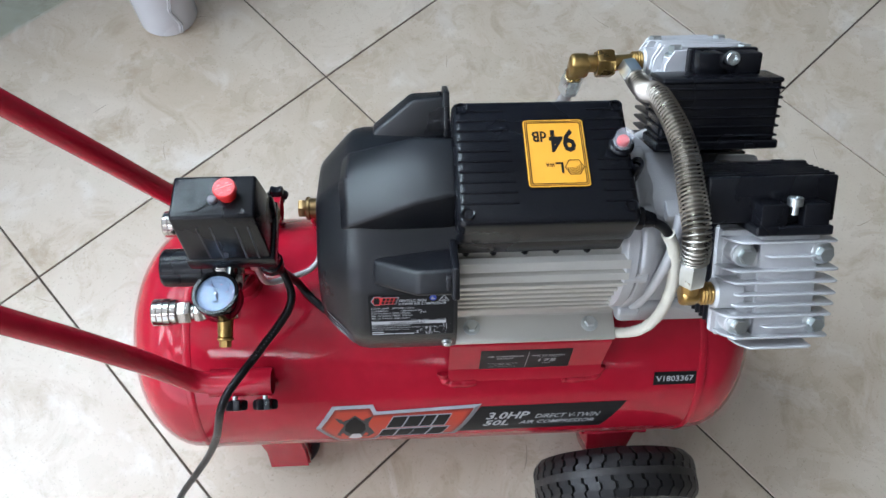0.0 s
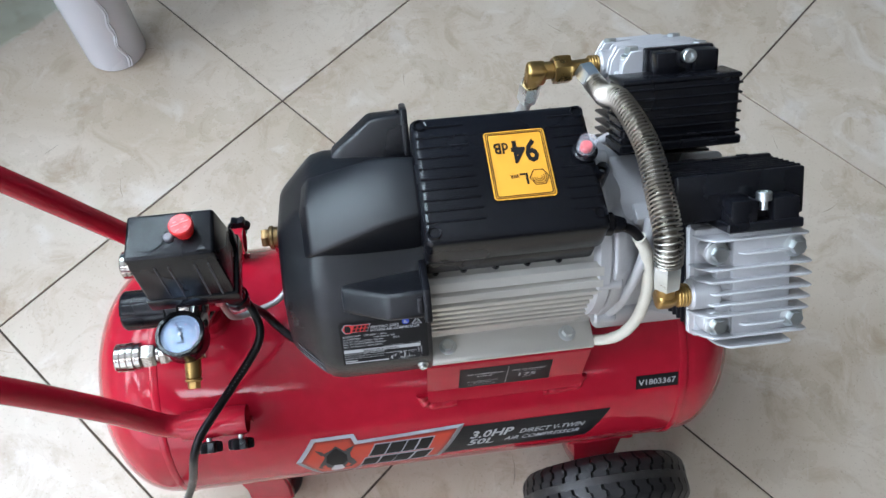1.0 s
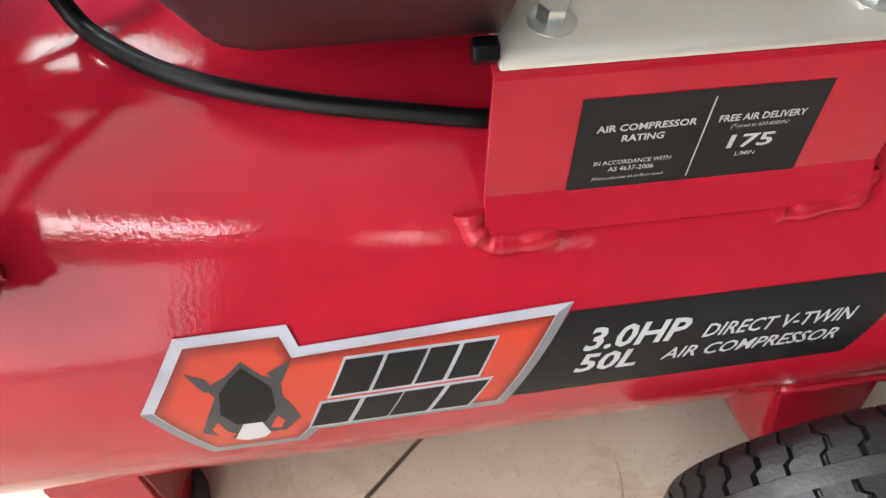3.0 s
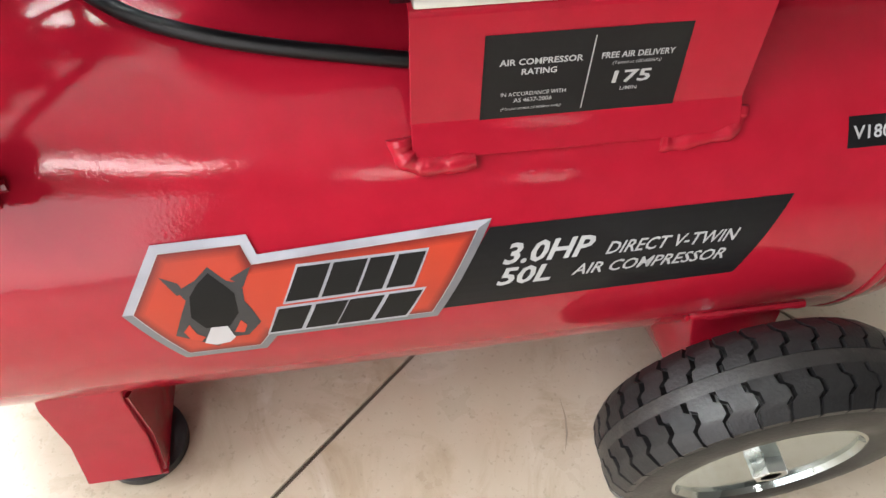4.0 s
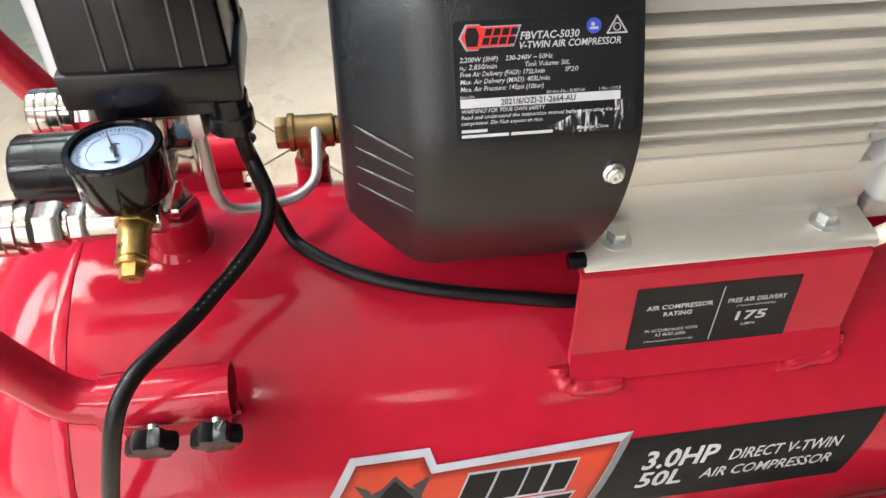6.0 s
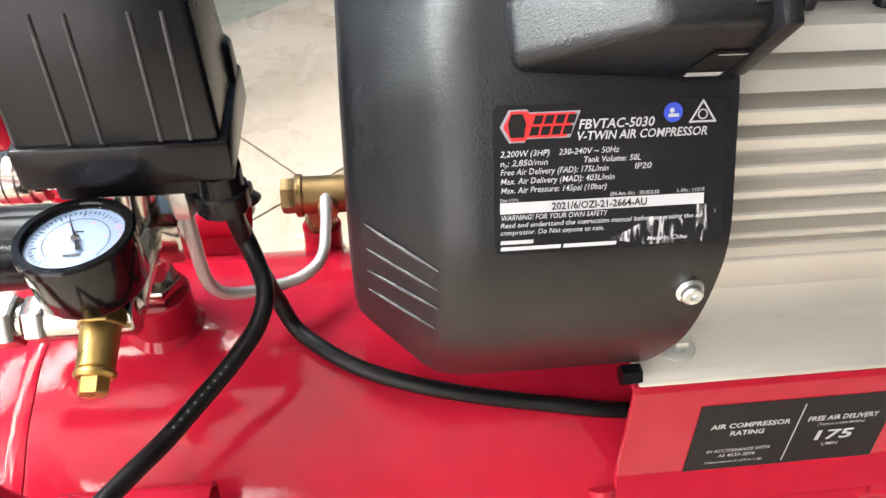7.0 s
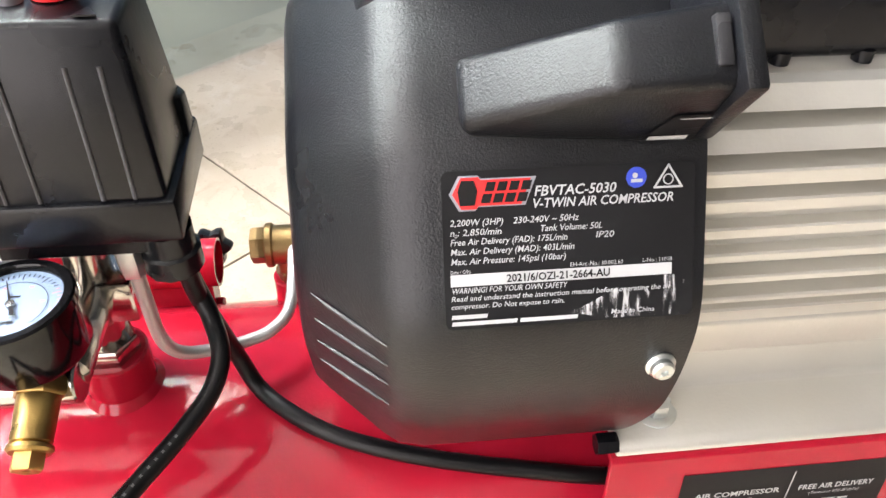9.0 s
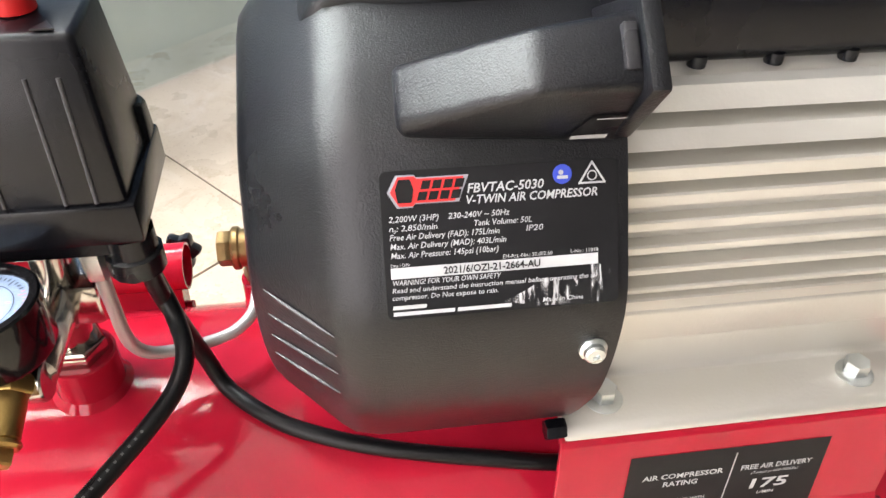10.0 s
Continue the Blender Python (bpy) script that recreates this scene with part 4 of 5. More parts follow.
add("data_label", patch(round_rect(0, 0.004, 0.0735, 0.0496, 0.002), lab(0.0005)), BLACK_PRINT, "black data label with white print, scuffed at the lower corner", cowl, 0)
L1_, tx = lab(0.0009), None
for body, u, v, w, h, sl, bo in (
        ("FBVTAC-5030", 0.0262, 0.0418, 0.0234, 0.0028, 0.2, 0.014), ("V-TWIN AIR COMPRESSOR", 0.0253, 0.0384, 0.0415, 0.0026, 0.2, 0.014),
        ("2,200W (3HP)", 0.0020, 0.0343, 0.0150, 0.0018, 0.2, 0.006), ("230-240V ~ 50Hz", 0.0200, 0.0343, 0.0188, 0.0018, 0.2, 0.006),
        ("n : 2,850/min", 0.0020, 0.0315, 0.0145, 0.0018, 0.2, 0.006), ("0", 0.0032, 0.0309, 0.0007, 0.0011, 0.2, 0.0), ("Tank Volume: 50L", 0.0276, 0.0316, 0.0182, 0.0018, 0.2, 0.006),
        ("Free Air Delivery (FAD): 175L/min", 0.0020, 0.0288, 0.0335, 0.0018, 0.2, 0.006), ("IP20", 0.0440, 0.0289, 0.0052, 0.0018, 0.2, 0.006),
        ("Max. Air Delivery (MAD): 403L/min", 0.0020, 0.0260, 0.0355, 0.0018, 0.2, 0.006), ("Max. Air Pressure: 145psi (10bar)", 0.0020, 0.0232, 0.0330, 0.0018, 0.2, 0.006),
        ("Date / O/N:", 0.0018, 0.0206, 0.0058, 0.0010, 0, 0), ("EH-Art.-No.: 30.002.60", 0.0365, 0.0208, 0.0156, 0.0012, 0, 0), ("I.-No.: 11018", 0.0580, 0.0208, 0.0088, 0.0012, 0, 0),
        ("WARNING! FOR YOUR OWN SAFETY", 0.0018, 0.0148, 0.0336, 0.0016, 0.2, 0.006), ("Read and understand the instruction manual before operating the air", 0.0018, 0.0125, 0.0648, 0.0015, 0.2, 0.004),
        ("compressor. Do Not expose to rain.", 0.0016, 0.0102, 0.0330, 0.0015, 0.2, 0.004), ("Made in China", 0.0487, 0.0059, 0.0130, 0.0014, 0.2, 0.004)):
    tx = lettering(body, u, v, w, h, L1_, sl, bo, 0, tx)
for u, v, w in ((0.0016, 0.0072, 0.0103), (0.0016, 0.0052, 0.0190), (0.0215, 0.0052, 0.0170)):
    tx = bar(u, v, w, 0.0012, L1_, 0.2, tx)
add("label_lettering", tx, WHITE_PRINT, "", cowl, 0)
add("label_strip", patch([(0.0017, 0.0168), (0.0668, 0.0168), (0.0668, 0.0203), (0.0017, 0.0203)], lab(0.0008)), WHITE_PRINT, "white number strip", cowl, 0)
add("strip_lettering", lettering("2021/6/OZI-21-2664-AU", 0.0178, 0.0175, 0.0303, 0.0022, lab(0.0012), 0, 0.022), INK, "", cowl, 0)
small = [(0.0020, 0.0432), (0.0048, 0.0483), (0.0102, 0.0483), (0.0110, 0.0474), (0.0268, 0.0474), (0.0236, 0.0394), (0.0102, 0.0394), (0.0094, 0.0384), (0.0048, 0.0384)]
add("label_badge", patch(small, lab(0.0008)), SILVER_PRINT, "", cowl, 0)
add("label_badge_field", patch(shrunk(small, 0.90), lab(0.0010)), material("badge_red", (0.55, 0.02, 0.02), 0.4), "", cowl, 0)
lb = patch([(0.0050, 0.0400), (0.0092, 0.0400), (0.0100, 0.0440), (0.0090, 0.0470), (0.0055, 0.0470), (0.0044, 0.0440)], lab(0.0012))
add("label_emblem", lb, INK, "", cowl, 0)
for k in range(4):
    add("label_badge_bar", bar(0.0120 + 0.0034 * k, 0.0438, 0.0026, 0.0026, lab(0.0012), 0.3), INK, "", cowl, 0)
    add("label_badge_bar", bar(0.0108 + 0.0034 * k, 0.0405, 0.0027, 0.0026, lab(0.0012), 0.3), INK, "", cowl, 0)
disc = lambda u, v, r, n=28: [(u + r * math.cos(2 * math.pi * k / n), v + r * math.sin(2 * math.pi * k / n)) for k in range(n)]
add("label_sign", patch(disc(0.0557, 0.0456, 0.0030), lab(0.0009)), BLUE_PRINT, "", cowl, 0)
sg = patch(disc(0.0552, 0.0462, 0.0008, 12), lab(0.0012))
bar(0.0540, 0.0442, 0.0034, 0.0010, lab(0.0012), 0, sg)
for a, b in (((0.0610, 0.0425), (0.0690, 0.0425)), ((0.0690, 0.0425), (0.0650, 0.0488)), ((0.0650, 0.0488), (0.0610, 0.0425))):
    d = (Vector(b) - Vector(a)).normalized() * 0.0003
    n = Vector((-d.y, d.x))
    sg = joined(sg, patch([(Vector(a) - d - n)[:], (Vector(b) + d - n)[:], (Vector(b) + d + n)[:], (Vector(a) - d + n)[:]], lab(0.0012)))
outer, inner = disc(0.0650, 0.0447, 0.0016, 20), disc(0.0650, 0.0447, 0.0012, 20)
for k in range(20):
    sg = joined(sg, patch([outer[k], outer[(k + 1) % 20], inner[(k + 1) % 20], inner[k]], lab(0.0012)))
add("label_signs", sg, WHITE_PRINT, "", cowl, 0)


def scuff_film():
    """Pale wispy scraping: a thin layer with gaps of its own."""
    m = material("scuffed_print", (0.50, 0.50, 0.51), 0.6, 0, 0.1, 300)
    t = m.node_tree
    co, mp, n, r = (t.nodes.new("ShaderNode" + k) for k in ("TexCoord", "Mapping", "TexNoise", "MapRange"))
    mp.inputs["Scale"].default_value = (900, 150, 150)
    n.inputs["Scale"].default_value, n.inputs["Detail"].default_value = 0.55, 4
    r.inputs[1].default_value, r.inputs[2].default_value, r.inputs[4].default_value = 0.50, 0.66, 0.85
    t.links.new(co.outputs["Object"], mp.inputs["Vector"])
    t.links.new(mp.outputs[0], n.inputs["Vector"])
    t.links.new(n.outputs[0], r.inputs[0])
    t.links.new(r.outputs[0], t.nodes["Principled BSDF"].inputs["Alpha"])
    return m


scuffed = patch([(0.0360, 0.0072), (0.0480, 0.0048), (0.0700, 0.0048), (0.0712, 0.0165), (0.0640, 0.0168), (0.0600, 0.0120), (0.0500, 0.0138), (0.0420, 0.0096)], lab(0.0013))
add("label_scuff", scuffed, scuff_film(), "pale scuffs on the label", cowl, 0)
stick = lambda lift: flat((-0.0370, -0.0830, 0.5438), (1, 0, 0), (0, -0.566, 0.825), lift)
add("stock_sticker", patch([(0.0055, 0.0030), (0.0215, 0.0030), (0.0235, 0.0190), (0.0105, 0.0190)], stick(0.0010)), BLACK_PRINT, "small black stock sticker with a pale number strip", cowl, 0)
sbars = joined(bar(0.0072, 0.0040, 0.0112, 0.0026, stick(0.0014)), bar(0.0118, 0.0172, 0.0105, 0.0006, stick(0.0014)))
add("stock_sticker_bars", sbars, WHITE_PRINT, "", cowl, 0)

# junction box on the motor
jb = add("junction_box", box(-0.0115, 0.1365, -0.0585, 0.0605, 0.572, 0.6125, 0.007, 4), BLACK, "black plastic junction box lid with fine ribs")
add("box_base", hull([(x, y, z) for x in (-0.0100, 0.130) for y in (-0.0580, 0.0580) for z in (0.5570, 0.578)] + [(-0.0095, y, 0.5530) for y in (-0.0550, 0.0550)] + [(0.125, y, 0.5530) for y in (-0.0550, 0.0550)], 0.002, 2), BLACK, "", jb)
for x in (-0.002, 0.0217, 0.049, 0.076, 0.103):
    add("base_stud", lathe([(0.0032, 0.5520), (0.0032, 0.5560)], 16, None, pose(x, -0.0550, 0)), BLACK, "", jb)
for k in range(10):
    y = 0.048 - 0.0098 * k
    add("rib", box(-0.0085, 0.033 + 0.0006 * k, y - 0.0008, y + 0.0008, 0.6118, 0.6136, 0.0005, 1), BLACK, "", jb)
    if k != 4:
        add("rib", box(0.103 + 0.0006 * k, 0.1335, y - 0.0008, y + 0.0008, 0.6118, 0.6136, 0.0005, 1), BLACK, "", jb)
for x, y in ((-0.003, -0.049), (0.1285, -0.0455), (-0.003, 0.051), (0.129, 0.051), (0.139, -0.006)):
    add("screw_well", lathe([(0.0062, 0.590), (0.0062, 0.6105), (0.0052, 0.6142), (0.0042, 0.6138), (0.0038, 0.605), (0, 0.605)], 24, None, pose(x, y, 0)), BLACK, "", jb)
    add("lid_screw", lathe([(0.0028, 0.6045), (0.0028, 0.607), (0.0012, 0.6075), (0.0010, 0.6062), (0, 0.6062)], 16, None, pose(x, y, 0)), ZINC, "", jb)
rs = (0.1275, 0.0105, 0.6125)
add("reset_collar", lathe([(0.0105, 0), (0.0105, 0.003), (0.0088, 0.0045), (0.0088, 0.006), (0, 0.006)], 40, None, pose(*rs)), BLACK, "knurled black collar", jb)
add("reset_button", lathe([(0.0050, 0.006), (0.0050, 0.010), (0.0040, 0.0115), (0, 0.0115)], 24, None, pose(*rs)), RED_KNOB, "red reset button", jb)
cap = lathe([(0.0080, 0.006), (0.0078, 0.016), (0.0068, 0.0185), (0, 0.0188)], 32, None, pose(*rs))
lathe([(0.0074, 0.0062), (0.0072, 0.0156), (0.0063, 0.0176), (0, 0.0178)], 32, cap, pose(*rs))
add("reset_cap", cap, CLEAR, "clear plastic cap over the button", jb)
nz = flat((0.0978, 0.0372, 0.6125), (-1, 0, 0), (0, -1, 0), 0.0014)
nz2 = flat((0.0978, 0.0372, 0.6125), (-1, 0, 0), (0, -1, 0), 0.0018)
SW, SH = 0.0505, 0.0645
add("noise_sticker", patch(round_rect(0, 0, SW, SH, 0.003), nz), AMBER, "amber noise level sticker", jb, 0)
edge = None
for d, w in ((0.0013, 0.0006), (0.0026, 0.0007)):
    o1, o2 = round_rect(d, d, SW - d, SH - d, 0.002), round_rect(d + w, d + w, SW - d - w, SH - d - w, 0.0016)
    for k in range(len(o1)):
        j = (k + 1) % len(o1)
        edge = joined(edge, patch([o1[k], o1[j], o2[j], o2[k]], nz2))
edge = lettering("94", 0.0080, 0.0112, 0.0220, 0.0200, nz2, 0, 0.03, 0, edge)
edge = lettering("dB", 0.0318, 0.0118, 0.0122, 0.0098, nz2, 0, 0.025, 0, edge)
edge = lettering("L", 0.0205, 0.0420, 0.0064, 0.0100, nz2, 0, 0.02, 0, edge)
edge = lettering("WA", 0.0276, 0.0420, 0.0074, 0.0040, nz2, 0, 0.01, 0, edge)
hexo, hexi = ([(0.0115 + r * math.cos(math.pi / 3 * k), 0.0465 + r * math.sin(math.pi / 3 * k)) for k in range(6)] for r in (0.0082, 0.0074))
for k in range(6):
    edge = joined(edge, patch([hexo[k], hexo[(k + 1) % 6], hexi[(k + 1) % 6], hexi[k]], nz2))
for r in (0.0060, 0.0042, 0.0024):
    o1, o2 = disc(0.0115, 0.0465, r, 24), disc(0.0115, 0.0465, r - 0.0006, 24)
    for k in range(14):
        edge = joined(edge, patch([o1[k], o1[k + 1], o2[k + 1], o2[k]], nz2))
add("noise_print", edge, INK, "", jb, 0)
gb = rod((0.128, -0.0462, 0.5945), (0.1415, -0.0475, 0.5935), 0.0098, 28)
add("cable_gland", rod((0.1405, -0.0474, 0.5936), (0.1520, -0.0490, 0.5925), 0.0080, 24, 0.001, gb, 0.0060), BLACK, "black plastic cable gland", jb)
wc = smooth_path([(0.146, -0.0485, 0.5930), (0.160, -0.0520, 0.5860), (0.170, -0.0570, 0.5740)], 8)
add("gland_cable", sweep(wc, 0.0042, 14), BLACK_CABLE, "", jb)
wp = smooth_path([(0.1660, -0.0550, 0.5790), (0.1765, -0.0625, 0.5580), (0.1865, -0.0740, 0.5150), (0.1895, -0.0825, 0.4620), (0.1825, -0.0850, 0.4220), (0.1680, -0.0785, 0.3905), (0.1480, -0.0660, 0.3700)], 14)
add("sleeved_cable", sweep(wp, 0.0054, 18, None, True, 0.12), SLEEVE, "white woven sleeved cable bending down to the saddle")

# ---------------------------------------------------------------- compressor block
block = new("crankcase")
block.parent = comp
tagged(block, "cast aluminium crankcase of a V-twin pump")
bell = [(0.060, 0.134), (0.078, 0.1345), (0.083, 0.138), (0.083, 0.147), (0.079, 0.151), (0.071, 0.156), (0.066, 0.166), (0.058, 0.172), (0.0, 0.172)]
part("end_bell", lathe(bell, 64, None, axis_pose((0, 0, MZ), (1, 0, MZ))), CAST, block, "cast end bell", 40)
for a in range(8):
    w = math.pi / 4 * a + 0.4
    c = Vector((0, 0.076 * math.cos(w), MZ + 0.076 * math.sin(w)))
    if c.z < MZ - 0.04:
        continue
    part("bell_boss", rod(c + Vector((0.136, 0, 0)), c + Vector((0.160, 0, 0)), 0.0075, 16, 0.002), CAST, block)
    part("bell_web", hull([(0.150, c.y, c.z + q) for q in (-0.003, 0.003)] + [(0.170, c.y * 0.7, MZ + (c.z - MZ) * 0.7 + q) for q in (-0.003, 0.003)] + [(0.150, c.y * 0.6, MZ + (c.z - MZ) * 0.6 + q) for q in (-0.004, 0.004)], 0.001, 1), CAST, block)
part("crank_housing", hull([(0.165, y, z) for y, z in ((-0.055, 0.40), (0.055, 0.40), (-0.066, 0.45), (0.066, 0.45), (-0.055, 0.535), (0.055, 0.535))]
                           + [(0.288, y * 0.95, z) for y, z in ((-0.055, 0.40), (0.055, 0.40), (-0.066, 0.45), (0.066, 0.45), (-0.055, 0.530), (0.055, 0.530))], 0.006, 3), CAST, block)
shield = [(-0.075, 0.445), (-0.083, 0.500), (-0.072, 0.545), (-0.048, 0.570), (0.048, 0.570), (0.072, 0.545), (0.083, 0.500), (0.075, 0.445), (0.058, 0.415), (-0.058, 0.415)]
part("bearing_shield", hull([(x, y * f, MZ + (z - MZ) * f) for x, f in ((0.150, 1.0), (0.160, 0.98), (0.178, 0.80)) for y, z in shield], 0.004, 3), CAST, block, "cast bearing shield")
part("top_cover", hull([(x, y, z) for x in (0.150, 0.215) for y in (-0.030, 0.035) for z in (0.52, 0.566)] + [(0.230, y, 0.53) for y in (-0.04, 0.04)], 0.006, 3), CAST, block)
part("base_flange", box(0.158, 0.292, -0.0725, 0.0725, 0.4045, 0.450, 0.008, 4), CAST, block, "smooth cast base over the tank")
for sd in (-1, 1):
    rib = smooth_path([(0.182, sd * 0.036, 0.574), (0.176, sd * 0.060, 0.556), (0.170, sd * 0.0735, 0.520), (0.166, sd * 0.0765, 0.480), (0.164, sd * 0.0710, 0.448)], 8)
    part("shield_rib", sweep(rib, 0.0048, 14), CAST, block, "rounded cast rib of the bearing shield")
    part("shield_boss", rod((0.150, sd * 0.0745, 0.452), (0.171, sd * 0.0745, 0.452), 0.0070, 20, 0.002), CAST, block)
    part("gusset", hull([(0.196, sd * 0.070, 0.470), (0.196, sd * 0.078, 0.468), (0.232, sd * 0.070, 0.440), (0.232, sd * 0.079, 0.438), (0.232, sd * 0.070, 0.470)], 0.001, 1), CAST, block)
part("cover_lug", box(0.172, 0.204, -0.0350, -0.0180, 0.560, 0.5705, 0.002, 2), CAST, block)
part("sump", box(0.175, 0.280, -0.050, 0.050, 0.372, 0.408, 0.006, 3), CAST, block)
add("support_pad", box(0.205, 0.255, -0.025, 0.025, 0.346, 0.376, 0.002, 1), RED, "", saddle_ob)


def bank(s, dx, dy):
    """One cylinder with its head and inlet filter; its axes: x, v down the slope, n outwards."""
    c = Vector((0.241 + dx, s * 0.112 + dy, 0.592))
    V, N = Vector((0, s * 0.75, -0.66)).normalized(), Vector((0, s * 0.66, 0.75)).normalized()
    m = Matrix(((1, V.x, N.x, c.x), (0, V.y, N.y, c.y), (0, V.z, N.z, c.z), (0, 0, 0, 1)))
    cyl = new("cylinder")
    cyl.parent = comp
    cyl.matrix_local = m
    tagged(cyl, "finned pump cylinder with cast aluminium head")
    for k in range(7):
        n0 = -0.088 + 0.0085 * k
        part("barrel_fin", box(-0.041, 0.041, -0.043, 0.043, n0, n0 + 0.0028, 0.008, 2), BLACK, cyl)
    part("barrel", lathe([(0.031, -0.105), (0.031, -0.026)], 40), BLACK, cyl, "black finned barrel")
    part("valve_plate", box(-0.043, 0.039, -0.046, 0.046, -0.030, -0.0235, 0.002, 1), CAST, cyl)
    hb = box(-0.043, 0.036, -0.0455, 0.0445, -0.024, -0.013, 0.003, 2)
    box(-0.030, 0.030, -0.030, 0.034, -0.013, -0.002, 0.003, 2, hb)
    part("head", hb, CAST, cyl, "cast head base")
    fins = ((-0.0500, -0.026, 0.034), (-0.0395, -0.044, 0.0405), (-0.0275, -0.020, 0.026), (-0.0165, -0.047, 0.0440), (-0.0065, -0.046, 0.0445), (0.0035, -0.043, 0.0445), (0.0125, -0.043, 0.0440), (0.0215, -0.048, 0.0430), (0.0310, -0.018, 0.024), (0.0395, -0.044, 0.0420), (0.0485, -0.030, 0.0300))
    for v, a, b in fins:
        f = prism([(a, -0.016), (a + 0.002, -0.004), (a + 0.009, 0.0068), (b - 0.004, 0.0072), (b, 0.0050), (b, -0.010), (b - 0.004, -0.016)], 0.0019,
                  Matrix(((1, 0, 0, 0), (0, 0, 1, v - 0.001), (0, 1, 0, 0), (0, 0, 0, 1))), 0.0006, 1)
        part("head_fin", f, CAST, cyl)
    for x in (-0.031, 0.031):
        for v in (-0.029, 0.029):
            part("bolt_boss", lathe([(0.0105, -0.016), (0.0098, -0.001), (0.0090, 0.0), (0, 0.0)], 24, None, pose(x, v, 0)), CAST, cyl)
            part("bolt_washer", lathe([(0.0086, 0.0), (0.0092, 0.0004), (0.0092, 0.0018), (0.0068, 0.0030), (0.006, 0.003)], 28, None, pose(x, v, 0)), ZINC, cyl)
            part("head_bolt", hexnut((x, v, 0.0026), (x, v, 0.0092), 0.0104), ZINC, cyl, "plated hex head bolt")
    part("head_crown", box(-0.0185, 0.0290, -0.0455, 0.0430, -0.014, 0.0015, 0.0025, 2), CAST, cyl)
    part("port_boss", rod((-0.050, 0.006, -0.010), (-0.026, 0.006, -0.010), 0.0125, 28, 0.002), CAST, cyl)
    # inlet filter on the upper edge
    part("filter_body", box(-0.058, 0.042, -0.0875, -0.0520, -0.0640, -0.0120, 0.0030, 3), BLACK, cyl, "black plastic inlet filter box with ribs")
    for k in range(6):
        n0 = -0.0585 + 0.0080 * k
        part("filter_rib", box(-0.0600, 0.0438, -0.0892, -0.0515, n0, n0 + 0.0020, 0.0008, 1), BLACK, cyl)
    part("filter_lid", box(-0.0592, 0.0430, -0.0885, -0.0515, -0.0135, -0.0090, 0.0020, 3), BLACK, cyl)
    part("filter_flange", box(-0.0600, 0.0450, -0.0905, -0.0500, -0.0690, -0.0615, 0.0012, 1), BLACK, cyl)
    for x in (-0.030, 0.016):
        part("flange_catch", box(x, x + 0.010, -0.0914, -0.0895, -0.0672, -0.0640, 0.0004, 1), BLACK, cyl)
    fb = box(-0.024, -0.003, -0.0700, -0.0470, -0.0100, 0.0085, 0.0020, 2)
    box(0.009, 0.030, -0.0700, -0.0470, -0.0100, 0.0085, 0.0020, 2, fb)
    box(-0.006, 0.012, -0.0660, -0.0470, -0.0100, -0.0005, 0.0015, 2, fb)
    box(-0.027, 0.033, -0.0530, -0.0455, -0.0300, 0.0100, 0.0012, 1, fb)
    part("filter_bracket", fb, BLACK, cyl, "black filter clamp")
    part("filter_bolt", lathe([(0.0030, -0.004), (0.0030, 0.003), (0.0058, 0.0032), (0.0058, 0.0090), (0.0050, 0.0098), (0.0030, 0.0096), (0.0026, 0.0065), (0, 0.0065)], 24, None, axis_pose((0.003, -0.0650, 0.0045), (0.003, -0.0660, 0.0045))), ZINC, cyl, "plated socket screw")
    return m


FRONT, REAR = bank(-1, 0.0, 0.0), bank(1, -0.020, 0.014)

# delivery pipe between the heads
pipe = new("delivery_pipe")
pipe.parent = comp
tagged(pipe, "flexible braided metal delivery pipe with brass fittings")
P0, P1 = FRONT @ Vector((-0.050, 0.006, -0.010)), REAR @ Vector((-0.050, 0.006, -0.010))
e0 = P0 + Vector((-0.017, 0, 0))
eb = rod(P0 + Vector((0.004, 0, 0)), P0 + Vector((-0.006, 0, 0)), 0.0088, 24)
rod(P0, e0, 0.0072, 20, 0.0008, eb)
sweep(smooth_path([P0, e0 + Vector((0.004, 0, 0)), e0 + Vector((-0.001, 0.001, 0.004)), e0 + Vector((-0.003, 0.006, 0.014))], 6), 0.0078, 20, eb)
thread = [(0.0082 + (0.0012 if k % 2 else 0.0), -0.0012 * k) for k in range(9)]
part("elbow_thread", lathe(thread, 28, None, axis_pose(P0, P0 + Vector((1, 0, 0)))), BRASS, pipe, "brass pipe thread")
part("elbow_body", box(e0.x - 0.0090, e0.x + 0.0065, e0.y - 0.0082, e0.y + 0.0082, e0.z - 0.0082, e0.z + 0.0082, 0.0040, 3), BRASS, pipe)
part("elbow", eb, BRASS, pipe, "brass elbow")
n0 = e0 + Vector((-0.002, 0.005, 0.012))
n1 = n0 + Vector((-0.002, 0.010, 0.019))
part("hose_nut", hexnut(n0, n1, 0.0190), ZINC, pipe, "plated hose nut")
t0 = P1 + Vector((-0.016, -0.002, 0))
tb = rod(P1 + Vector((0.004, 0, 0)), P1 + Vector((-0.006, 0, 0)), 0.0085, 24)
rod(P1, t0 + Vector((-0.016, 0, 0)), 0.0072, 20, 0.0008, tb)
rod(t0 + Vector((-0.012, 0, 0)), t0 + Vector((-0.027, 0, 0)), 0.0108, 28, 0.0012, tb)
sweep(smooth_path([t0 + Vector((-0.024, 0, 0)), t0 + Vector((-0.037, 0, 0)), t0 + Vector((-0.044, -0.001, -0.004)), t0 + Vector((-0.046, -0.002, -0.018))], 6), 0.0080, 20, tb)
